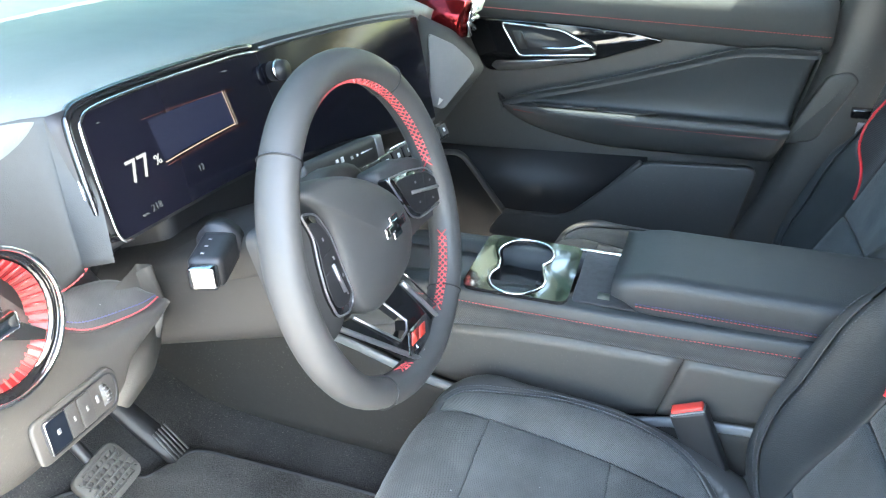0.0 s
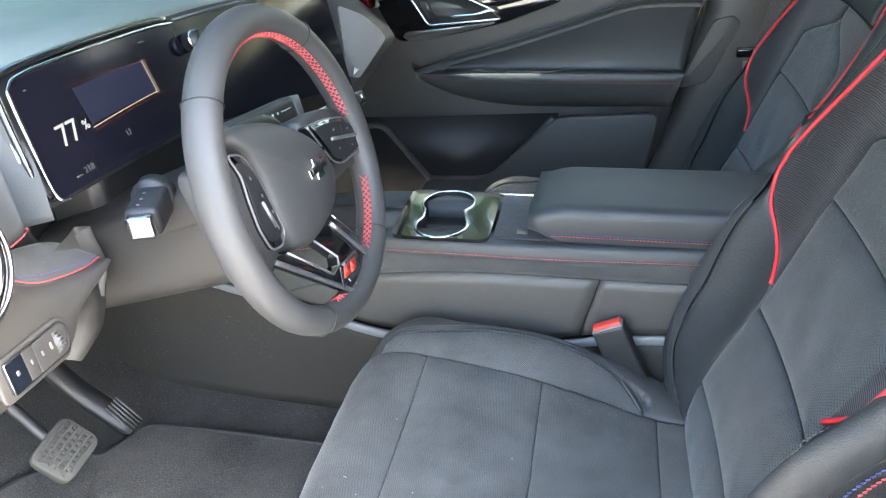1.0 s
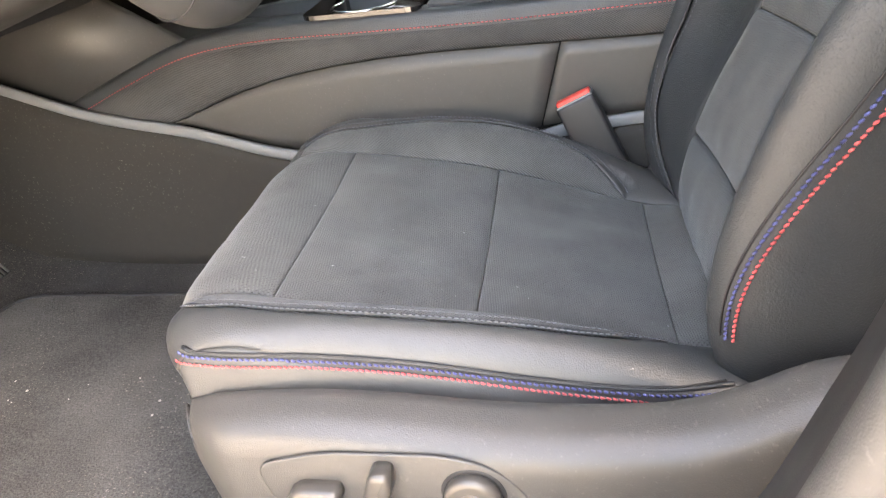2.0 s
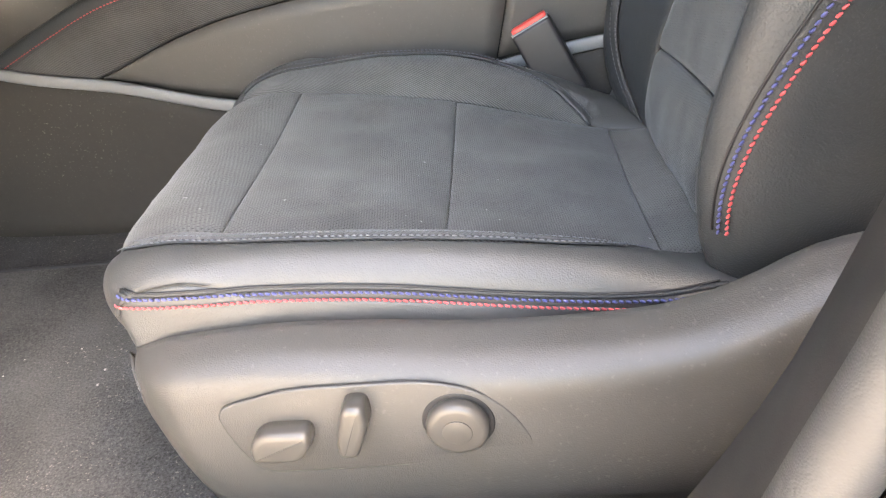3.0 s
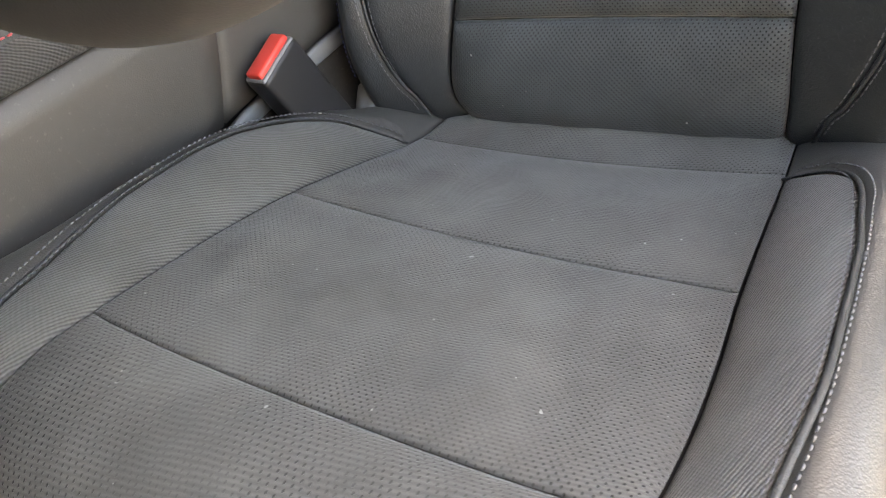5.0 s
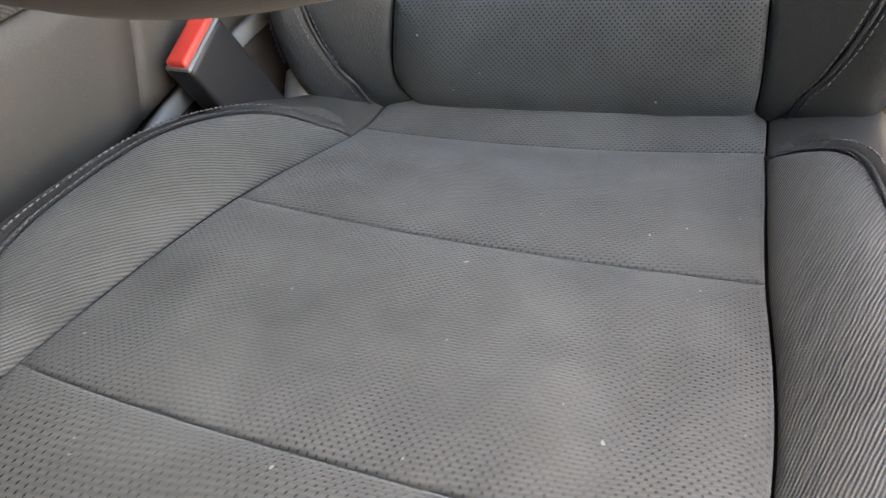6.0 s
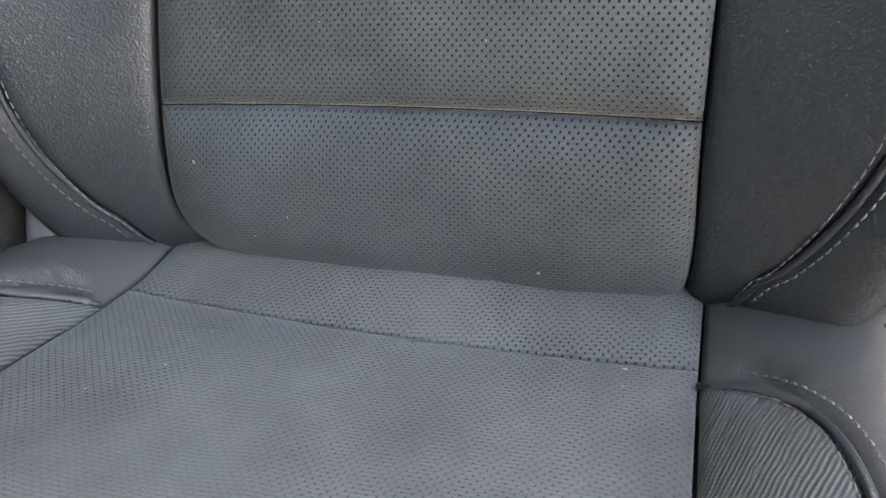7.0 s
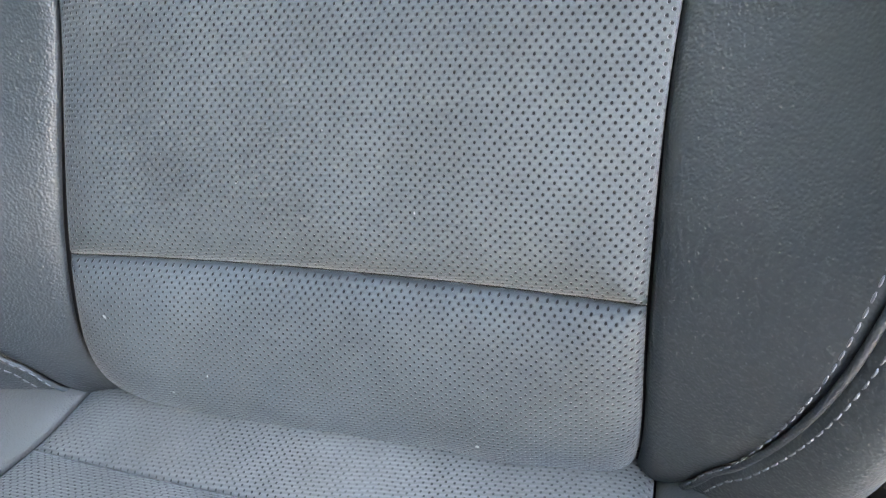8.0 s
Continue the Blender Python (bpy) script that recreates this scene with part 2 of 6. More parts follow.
def suede(name, base, perforated=True, pitch=0.0044, least=0.92, most=1.0, twill=0.13):
    """Microfibre with staggered punched holes, nap brushed lighter and darker in patches."""
    m, nt, b, link = nodes_of(name)
    tc = nt.nodes.new("ShaderNodeTexCoord")
    ob, uv = tc.outputs["Object"], tc.outputs["UV"]
    nap = noise_tex(nt, ob, 16.0, 4.0, 0.6)
    wide = noise_tex(nt, ob, 5.0, 2.0)
    fib = noise_tex(nt, ob, 1400.0, 2.0)
    f = math_node(nt, "ADD", math_node(nt, "MULTIPLY", nap, 0.5), math_node(nt, "ADD", math_node(nt, "MULTIPLY", wide, 0.3), math_node(nt, "MULTIPLY", fib, 0.2)))
    col = mixed(nt, ramp(nt, f, 0.36, 0.64, 0, 1), tuple(c * 0.70 for c in base), tuple(c * 1.32 for c in base))
    # fine twill ribs across the cloth
    sepr = nt.nodes.new("ShaderNodeSeparateXYZ")
    link(uv, sepr.inputs[0])
    wob = math_node(nt, "MULTIPLY", noise_tex(nt, ob, 60.0, 2.0), 0.0016)
    rib = math_node(nt, "SINE", math_node(nt, "MULTIPLY", math_node(nt, "ADD", math_node(nt, "ADD", sepr.outputs[0], math_node(nt, "MULTIPLY", sepr.outputs[1], 0.12)), wob), 4 * math.pi / pitch))
    col = mixed(nt, ramp(nt, rib, -1, 1, 0.0, twill), col, tuple(c * 0.45 for c in base))
    height = math_node(nt, "ADD", math_node(nt, "MULTIPLY", fib, 0.25), math_node(nt, "MULTIPLY", rib, 0.10))
    if perforated:
        sep = nt.nodes.new("ShaderNodeSeparateXYZ")
        link(uv, sep.inputs[0])
        u, v = sep.outputs[0], sep.outputs[1]

        def lattice(du, dv):
            p = math_node(nt, "SUBTRACT", math_node(nt, "FRACT", math_node(nt, "ADD", math_node(nt, "DIVIDE", u, pitch), du)), 0.5)
            q = math_node(nt, "SUBTRACT", math_node(nt, "FRACT", math_node(nt, "ADD", math_node(nt, "DIVIDE", v, pitch), dv)), 0.5)
            return math_node(nt, "SQRT", math_node(nt, "ADD", math_node(nt, "MULTIPLY", p, p), math_node(nt, "MULTIPLY", q, q)))
        d = math_node(nt, "MINIMUM", lattice(0.0, 0.0), lattice(0.5, 0.5))
        hole = ramp(nt, d, 0.115, 0.18, 1, 0)
        hole = math_node(nt, "MULTIPLY", hole, ramp(nt, noise_tex(nt, ob, 7.0, 3.0), 0.40, 0.60, least, most))
        col = mixed(nt, hole, col, (0.004, 0.004, 0.005))
        height = math_node(nt, "SUBTRACT", height, hole)
    # stray lint
    lint = ramp(nt, noise_tex(nt, ob, 170.0, 1.0), 0.79, 0.82, 0, 0.45)
    col = mixed(nt, lint, col, (0.5, 0.5, 0.48))
    link(col, b.inputs["Base Color"])
    b.inputs["Roughness"].default_value = 0.9
    b.inputs["Specular IOR Level"].default_value = 0.25
    b.inputs["Sheen Weight"].default_value = 0.18
    b.inputs["Sheen Roughness"].default_value = 0.4
    bump = nt.nodes.new("ShaderNodeBump")
    bump.inputs["Strength"].default_value = 0.7
    bump.inputs["Distance"].default_value = 0.0010
    link(height, bump.inputs["Height"])
    link(bump.outputs[0], b.inputs["Normal"])
    return m


def woven(name, base, pitch=0.0017, angle=0.5, rough=0.75):
    """Ribbed cloth: fine slanted cords."""
    m, nt, b, link = nodes_of(name)
    tc = nt.nodes.new("ShaderNodeTexCoord")
    ob, uv = tc.outputs["Object"], tc.outputs["UV"]
    sep = nt.nodes.new("ShaderNodeSeparateXYZ")
    link(uv, sep.inputs[0])
    w = math_node(nt, "ADD", math_node(nt, "MULTIPLY", sep.outputs[0], math.cos(angle)), math_node(nt, "MULTIPLY", sep.outputs[1], math.sin(angle)))
    w = math_node(nt, "ADD", w, math_node(nt, "MULTIPLY", noise_tex(nt, ob, 90.0, 2.0), pitch * 0.8))
    x = math_node(nt, "ADD", math_node(nt, "MULTIPLY", sep.outputs[0], -math.sin(angle)), math_node(nt, "MULTIPLY", sep.outputs[1], math.cos(angle)))
    k = 2 * math.pi / pitch
    rib = math_node(nt, "SINE", math_node(nt, "MULTIPLY", w, k))
    knot = math_node(nt, "SINE", math_node(nt, "MULTIPLY", x, k * 0.9))
    h = math_node(nt, "ADD", rib, math_node(nt, "MULTIPLY", knot, 0.2))
    f = math_node(nt, "ADD", math_node(nt, "MULTIPLY", h, 0.32), noise_tex(nt, ob, 12.0, 4.0))
    col = mixed(nt, ramp(nt, f, 0.1, 0.9, 0, 1), tuple(c * 0.42 for c in base), tuple(c * 1.55 for c in base))
    link(col, b.inputs["Base Color"])
    b.inputs["Roughness"].default_value = rough
    b.inputs["Specular IOR Level"].default_value = 0.35
    b.inputs["Sheen Weight"].default_value = 0.15
    bump = nt.nodes.new("ShaderNodeBump")
    bump.inputs["Strength"].default_value = 0.6
    bump.inputs["Distance"].default_value = 0.0004
    link(h, bump.inputs["Height"])
    link(bump.outputs[0], b.inputs["Normal"])
    return m


def carpet(name, base):
    m, nt, b, link = nodes_of(name)
    ob = nt.nodes.new("ShaderNodeTexCoord").outputs["Object"]
    tuft = noise_tex(nt, ob, 420.0, 2.0, 0.7)
    big = noise_tex(nt, ob, 7.0, 4.0)
    f = math_node(nt, "ADD", math_node(nt, "MULTIPLY", tuft, 0.55), math_node(nt, "MULTIPLY", big, 0.45))
    col = mixed(nt, ramp(nt, f, 0.35, 0.68, 0, 1), tuple(c * 0.45 for c in base), tuple(c * 1.6 for c in base))
    dirt = math_node(nt, "MULTIPLY", ramp(nt, noise_tex(nt, ob, 330.0, 1.0), 0.66, 0.72, 0, 1), ramp(nt, noise_tex(nt, ob, 4.0, 2.0), 0.45, 0.65, 0.1, 0.7))
    col = mixed(nt, dirt, col, (0.28, 0.25, 0.21))
    link(col, b.inputs["Base Color"])
    b.inputs["Roughness"].default_value = 0.95
    b.inputs["Specular IOR Level"].default_value = 0.1
    bump = nt.nodes.new("ShaderNodeBump")
    bump.inputs["Distance"].default_value = 0.002
    link(tuft, bump.inputs["Height"])
    link(bump.outputs[0], b.inputs["Normal"])
    return m


def plain(name, base, rough=0.5, metal=0.0, emit=0.0, coat=0.0, spec=0.5):
    m, nt, b, link = nodes_of(name)
    b.inputs["Base Color"].default_value = (*(base if not emit else (0.01, 0.01, 0.012)), 1)
    b.inputs["Roughness"].default_value = rough
    b.inputs["Metallic"].default_value = metal
    b.inputs["Specular IOR Level"].default_value = spec
    b.inputs["Coat Weight"].default_value = coat
    if emit:
        b.inputs["Emission Color"].default_value = (*base, 1)
        b.inputs["Emission Strength"].default_value = emit
    return m


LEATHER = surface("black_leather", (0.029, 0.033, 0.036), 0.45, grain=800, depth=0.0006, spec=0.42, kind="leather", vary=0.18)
# Paler copy of the leather for cushions; overhead light put into the colour.
LEATHER_LIT = surface("lit_leather", (0.057, 0.057, 0.055), 0.46, grain=900, depth=0.0004, spec=0.6, kind="leather", vary=0.15)
SAIL_LEATHER = surface("sail_leather", (0.050, 0.053, 0.053), 0.68, spec=0.3, grain=900, depth=0.0003, kind="leather", vary=0.12)
DOOR_LEATHER = surface("door_leather", (0.046, 0.050, 0.053), 0.5, grain=900, depth=0.0003, spec=0.5, kind="leather", vary=0.15)
# Same skin as the sail pad, lightened to stand in for windscreen light.
LEATHER_DASH_LIT = surface("lit_dash_leather", (0.140, 0.156, 0.146), 0.5, grain=900, depth=0.0003, kind="leather", vary=0.12, dust=0.2)
WHEEL_LEATHER = surface("wheel_leather", (0.050, 0.050, 0.050), 0.52, spec=0.4, grain=1400, depth=0.0001, kind="leather", vary=0.1)
# Backrest suede, base darkened to stand in for its shade.
SUEDE = suede("shaded_suede", (0.059, 0.068, 0.072))
# Cushion suede: holes fainter under the nap, base lightened to suggest overhead light.
SUEDE_LIT = suede("lit_suede", (0.106, 0.106, 0.100), least=0.25, most=0.9, twill=0.4)
SUEDE_PLAIN = suede("plain_suede", (0.085, 0.086, 0.085), perforated=False)
RIBBED = woven("ribbed_cloth", (0.074, 0.076, 0.073), pitch=0.0019, angle=1.2)
RIBBED_DARK = woven("ribbed_band", (0.046, 0.046, 0.045), pitch=0.0024, angle=0.9)
MESH_CLOTH = woven("mesh_cloth", (0.022, 0.022, 0.025), pitch=0.0026, angle=0.0)
PLASTIC = surface("grained_plastic", (0.052, 0.051, 0.050), 0.46, grain=1100, depth=0.0002, kind="leather", vary=0.12, dust=0.15)
PLASTIC_WARM = surface("lower_plastic", (0.062, 0.059, 0.055), 0.52, grain=1000, depth=0.00022, kind="leather", vary=0.12, dust=0.2)
COVER_PLASTIC = surface("cover_plastic", (0.060, 0.057, 0.053), 0.40, grain=1000, depth=0.0003, kind="leather", vary=0.12, dust=0.2)
PLASTIC_DARK = surface("dark_plastic", (0.014, 0.014, 0.016), 0.5, grain=900, depth=0.0002, vary=0.2)
LINING = surface("footwell_lining", (0.026, 0.0235, 0.021), 0.72, grain=700, depth=0.0003, vary=0.25, large=6.0, dust=0.25, spec=0.3)
# Darker than the far pillar's plastic; the near pillar's shade is in the colour.
PILLAR_SHADED = surface("shaded_pillar_plastic", (0.022, 0.021, 0.020), 0.55, grain=1000, depth=0.0002, kind="leather", vary=0.12)
PLASTIC_GREY = surface("grey_strip", (0.16, 0.165, 0.17), 0.5, grain=700, depth=0.0001, vary=0.1)
SATIN = surface("satin_silver", (0.36, 0.36, 0.37), 0.34, metal=0.85, vary=0.06)
SWITCH = surface("switch_silver", (0.085, 0.078, 0.070), 0.32, metal=0.3, grain=500, depth=0.00005, vary=0.06)
CHROME = plain("chrome", (0.85, 0.86, 0.87), 0.08, 1.0)
PIANO = plain("gloss_black", (0.008, 0.008, 0.009), 0.06, coat=1.0)
GLASSY = plain("display_glass", (0.006, 0.006, 0.010), 0.12, spec=0.18)
RED_THREAD = surface("red_thread", (0.52, 0.075, 0.08), 0.6, grain=1500, depth=0.0002, vary=0.15)
BLUE_THREAD = surface("blue_thread", (0.06, 0.07, 0.20), 0.6, grain=1500, depth=0.0002, vary=0.15)
GREY_THREAD = surface("grey_thread", (0.10, 0.105, 0.115), 0.65, grain=1500, depth=0.0002, vary=0.15)
RED_PIPING = surface("red_piping", (0.60, 0.025, 0.035), 0.42, grain=600, depth=0.0001, vary=0.08)
RED_PLASTIC = plain("red_button", (0.75, 0.06, 0.045), 0.45)
RED_CHROME = plain("red_metal", (0.20, 0.012, 0.016), 0.18, 0.8)
CARPET = carpet("carpet", (0.050, 0.048, 0.046))
MAT_CLOTH = carpet("mat_pile", (0.068, 0.066, 0.062))
RUBBER = surface("pedal_rubber", (0.062, 0.059, 0.053), 0.7, grain=500, depth=0.0004, vary=0.2)
SEAL = surface("rubber_seal", (0.012, 0.012, 0.013), 0.6, grain=600, depth=0.0002, vary=0.2)
BELT = woven("belt_webbing", (0.085, 0.083, 0.080), pitch=0.0016, angle=0.0, rough=0.6)
HEADLINER = surface("headliner", (0.06, 0.06, 0.06), 0.9, grain=700, depth=0.0004, vary=0.06)
PAINT = surface("body_paint", (0.55, 0.55, 0.54), 0.3, coat=0.8, vary=0.03)
WHITE_INK = plain("white_ink", (0.75, 0.75, 0.75), 0.6)
INK_GREY = plain("grey_ink", (0.22, 0.22, 0.22), 0.6)
LIT_WHITE = plain("lit_white", (0.85, 0.88, 0.92), 0.12, spec=0.18, emit=0.035)
LIT_DIM = plain("lit_dim", (0.55, 0.62, 0.72), 0.12, spec=0.18, emit=0.009)
LIT_RED = plain("lit_red", (0.75, 0.22, 0.12), 0.12, spec=0.18, emit=0.018)
LIT_AMBER = plain("lit_amber", (0.95, 0.72, 0.6), 0.12, spec=0.18, emit=0.030)
LIT_BLUE = plain("lit_blue", (0.10, 0.14, 0.42), 0.12, spec=0.18, emit=0.0045)
COLUMN_PLASTIC = surface("column_plastic", (0.025, 0.0238, 0.0226), 0.5, grain=1000, depth=0.0002, kind="leather", vary=0.12, dust=0.1)
BLADE = plain("blade_metal", (0.46, 0.46, 0.47), 0.22, 1.0)
DARK_RED = plain("dark_red", (0.11, 0.006, 0.008), 0.35)
TOOTH_RED = plain("tooth_red", (0.70, 0.035, 0.035), 0.3)

# ---- seats ----
CUSHION_LINE = [(-.20, (-.080, .43)), (-.15, (-.100, .478)), (-.11, (-.108, .520)), (-.08, (-.102, .556)), (-.055, (-.082, .585)), (-.035, (-.055, .599)),
                (-.015, (-.024, .603)), (.0, (.0, .6005)), (.10, (.10, .584)), (.187, (.187, .565)), (.28, (.28, .541)), (.36, (.36, .5205)), (.41, (.41, .5165)), (.46, (.46, .512)), (.52, (.52, .506))]
CUSHION_X = [(q, p[0]) for q, p in CUSHION_LINE]
CUSHION_Z = [(q, p[1]) for q, p in CUSHION_LINE]
RIDGE = [(-.09, .010), (-.06, .011), (-.03, .011), (0, .014), (.05, .021), (.1, .028), (.2, .038), (.3, .034), (.355, .025), (.39, .016), (.45, -.004), (.52, -.02)]
EDGE = [(-.20, .0), (-.09, .007), (-.06, .005), (-.03, .001), (.02, -.003), (.06, -.005), (.19, .004), (.27, .004), (.345, .002), (.385, -.014), (.45, -.045)]
IN = 0.734
NEAR_IN = [(-.10, .162), (.0, .172), (.06, .175), (.12, .173), (.19, .168), (.31, .164), (.42, .161)]
BACK_LINE = [(.43, (.478, .488)), (.455, (.452, .490)), (.48, (.429, .498)), (.50, (.415, .510)), (.52, (.408, .526)), (.54, (.4055, .5435)), (.58, (.408, .58)), (.62, (.417, .62)), (.68, (.440, .68)), (.75, (.473, .75)),
             (.86, (.520, .86)), (.95, (.556, .95)), (1.05, (.595, 1.05)), (1.12, (.622, 1.12)), (1.17, (.655, 1.152)), (1.22, (.70, 1.158))]
BACK_X = [(q, p[0]) for q, p in BACK_LINE]
BACK_Z = [(q, p[1]) for q, p in BACK_LINE]
BACK_EDGE = [(.43, .149), (.46, .150), (.54, .151), (.62, .144), (.70, .139), (.78, .141), (.9, .146), (1.05, .155), (1.15, .15)]
BACK_RIDGE = [(.43, .185), (.46, .195), (.52, .213), (.60, .226), (.75, .233), (.85, .236), (.95, .235), (1.05, .225), (1.15, .205), (1.22, .19)]
BACK_RISE = [(.44, .005), (.48, .015), (.55, .030), (.60, .042), (.65, .052), (.72, .062), (.78, .066), (.83, .062), (.88, .045), (.95, .032), (1.05, .02), (1.15, .01), (1.22, .005)]
BIN = 0.65


def skewed(x, y, z):
    """Shears the seat's points a little to fit the camera's view."""
    return Vector((x - .05 * y, y + .027 * (x - .2), z))


def cushion_point(q, s):
    """The cushion's skin: q along it, s across (1 is the bolster's crest)."""
    sg, t = (1 if s >= 0 else -1), abs(s)
    x, z = table(q, CUSHION_X), table(q, CUSHION_Z)
    r, e = table(q, RIDGE), table(q, EDGE)
    k = ease(-.09, .02, q)
    yin = table(q, NEAR_IN) if sg < 0 else .163
    if t <= IN:
        y = t / IN * yin
        dz = -.007 * k * (1 - (t / IN) ** 2) * (1 - ease(.36, .41, q))
    elif t <= 1:
        f = (t - IN) / (1 - IN)
        y = lerp(yin, .222, f)
        dz = r * math.sin(f * math.pi / 2) ** 1.15
    elif t <= 1.5:
        a = (t - 1) / .5 * math.pi / 2
        y = .222 + .030 * math.sin(a)
        dz = r - (r - e) * (1 - math.cos(a))
    else:
        f = (t - 1.5) / .5
        y = .252 + .008 * math.sin(f * math.pi * .8)
        dz = e - .07 * f
    front = 1 - ease(-.06, .08, q)
    x += front * (.046 * (y / .252) ** 5 - .010) + .048 * ease(.050, .115, -q) * (y / .252) ** 4
    return skewed(x, sg * y, z + dz - sg * y * .085 * ease(.15, .42, q))


def cushion_uv(q, s):
    t = abs(s)
    w = t * .222 if t <= 1 else .222 + (t - 1) * .1
    return (q, math.copysign(w, s))


def back_point(h, s):
    sg, t = (1 if s >= 0 else -1), abs(s)
    x, z = table(h, BACK_X), table(h, BACK_Z)
    e, r, p = table(h, BACK_EDGE), table(h, BACK_RIDGE), table(h, BACK_RISE)
    if t <= BIN:
        y = t / BIN * e
        dx = .006 * (1 - (t / BIN) ** 2)
    elif t <= 1:
        f = (t - BIN) / (1 - BIN)
        y = lerp(e, r, f)
        dx = -p * lerp(f ** 1.1, f ** 2.6, ease(.62, .74, h))
    elif t <= 1.4:
        a = (t - 1) / .4 * math.pi / 2
        y = r + .024 * math.sin(a)
        dx = -p + (.05 + .008 * ease(.62, .76, h)) * (1 - math.cos(a))
    else:
        f = (t - 1.4) / .6
        y = r + .024 - .01 * f * f
        dx = -p + .05 + .008 * ease(.62, .76, h) + .13 * f
    return skewed(x + dx, sg * y, z - dx * .12 - sg * y * .09 * (1 - ease(.7, 1.0, h)))


def back_uv(h, s):
    t = abs(s)
    w = t / BIN * .15 if t <= BIN else .15 + (t - BIN) * .25
    return (h, math.copysign(w, s))


def normal_at(point, a, b, out):
    d = 1e-3
    n = (point(a + d, b) - point(a - d, b)).cross(point(a, b + d) - point(a, b - d))
    if n.length < 1e-12:
        return Vector(out)
    n.normalize()
    return n if n.dot(Vector(out)) > 0 else -n


def padded(point, uvf, a0, a1, b0, b1, out, na, nb, puff=.004, groove=.004, soft=.018, seams=(1, 1, 1, 1), wrinkle=0.0, turn_in=.012):
    """A sewn panel: part of a skin between a0..a1 and b0(a)..b1(a), sunk at its seams and swollen between them."""
    fb0 = b0 if callable(b0) else (lambda a: b0)
    fb1 = b1 if callable(b1) else (lambda a: b1)
    fa0 = a0 if callable(a0) else (lambda v: a0)
    fa1 = a1 if callable(a1) else (lambda v: a1)

    def at(u, v):
        u = lerp(.0002 / .15 * seams[0], 1 - .0002 / .15 * seams[1], u)
        a = lerp(fa0(v), fa1(v), u)
        b_lo, b_hi = fb0(a), fb1(a)
        g = .0012 * (1 if b_hi > b_lo else -1)
        return a, lerp(b_lo + g * seams[2], b_hi - g * seams[3], v)

    def place(u, v):
        # vertices crowd towards the seams
        cu, cv = u - .09 * math.sin(2 * math.pi * u), v - .09 * math.sin(2 * math.pi * v)
        a, b = at(cu, cv)
        p = point(a, b)
        d = 1.0
        for k, (uu, vv) in enumerate(((0, cv), (1, cv), (cu, 0), (cu, 1))):
            if seams[k]:
                d = min(d, (point(*at(uu, vv)) - p).length)
        n = normal_at(point, a, b, out(b) if callable(out) else out)
        h = puff * (1 - math.exp(-d / soft)) - groove * math.exp(-d / (.0034 if groove < .006 else .0075))
        if wrinkle:
            h += wrinkle * noise.noise(Vector((a * 14, b * 5, 3.1))) * (1 - math.exp(-d / .02))
        return p + n * h

    def uv(u, v):
        cu, cv = u - .09 * math.sin(2 * math.pi * u), v - .09 * math.sin(2 * math.pi * v)
        return uvf(*at(cu, cv))
    return sheet(place, na, nb, skirt=turn_in, uv=uv)


def fixed(bm, out):
    """Turns the faces so that the sheet looks towards out."""
    bm.normal_update()
    total = Vector((0, 0, 0))
    for f in bm.faces:
        total += f.normal * f.calc_area()
    if total.dot(Vector(out)) < 0:
        bmesh.ops.reverse_faces(bm, faces=bm.faces)
        # the rim must turn in, not out
        for v, w in SKIRTS.get(id(bm), ()):
            w.co = v.co * 2 - w.co
    SKIRTS.pop(id(bm), None)
    return bm


FAR_STITCH = [(-.085, .80), (-.045, .82), (-.035, .885), (-.02, .915), (.0, .94), (.05, .975), (.1, 1.0), (.2, 1.0), (.25, .985), (.28, .955), (.30, .915), (.315, .865), (.328, .815), (.336, .775), (.341, IN), (.345, IN), (.53, IN)]
NEAR_STITCH = [(-.085, .80), (-.045, .82), (-.03, .905), (.0, .945), (.05, .975), (.1, 1.0), (.2, 1.0), (.24, .985), (.28, .968), (.305, .94), (.324, .895), (.338, .84), (.346, .785), (.350, IN), (.354, IN), (.53, IN)]
RED_Z = [(-.075, .592), (-.038, .589), (.035, .586), (.155, .576), (.272, .557), (.346, .547), (.40, .540), (.47, .53)]
BACK_STITCH = [(.46, .74), (.50, .77), (.54, .81), (.556, .85), (.60, .91), (.637, .94), (.69, .965), (.75, .97), (.85, .985), (1.0, 1.0), (1.2, 1.0)]
PIPE = [(.785, BIN), (.81, .74), (.835, .84), (.86, .93), (.89, .985), (.93, 1.0), (1.0, .97), (1.08, .90), (1.14, .80)]


def suede_edge(h):
    """Half width of the suede on the backrest, rounded off at its top."""
    return BIN * (1 - .12 * ease(.87, .97, h) - .88 * ease(.975, 1.045, h))


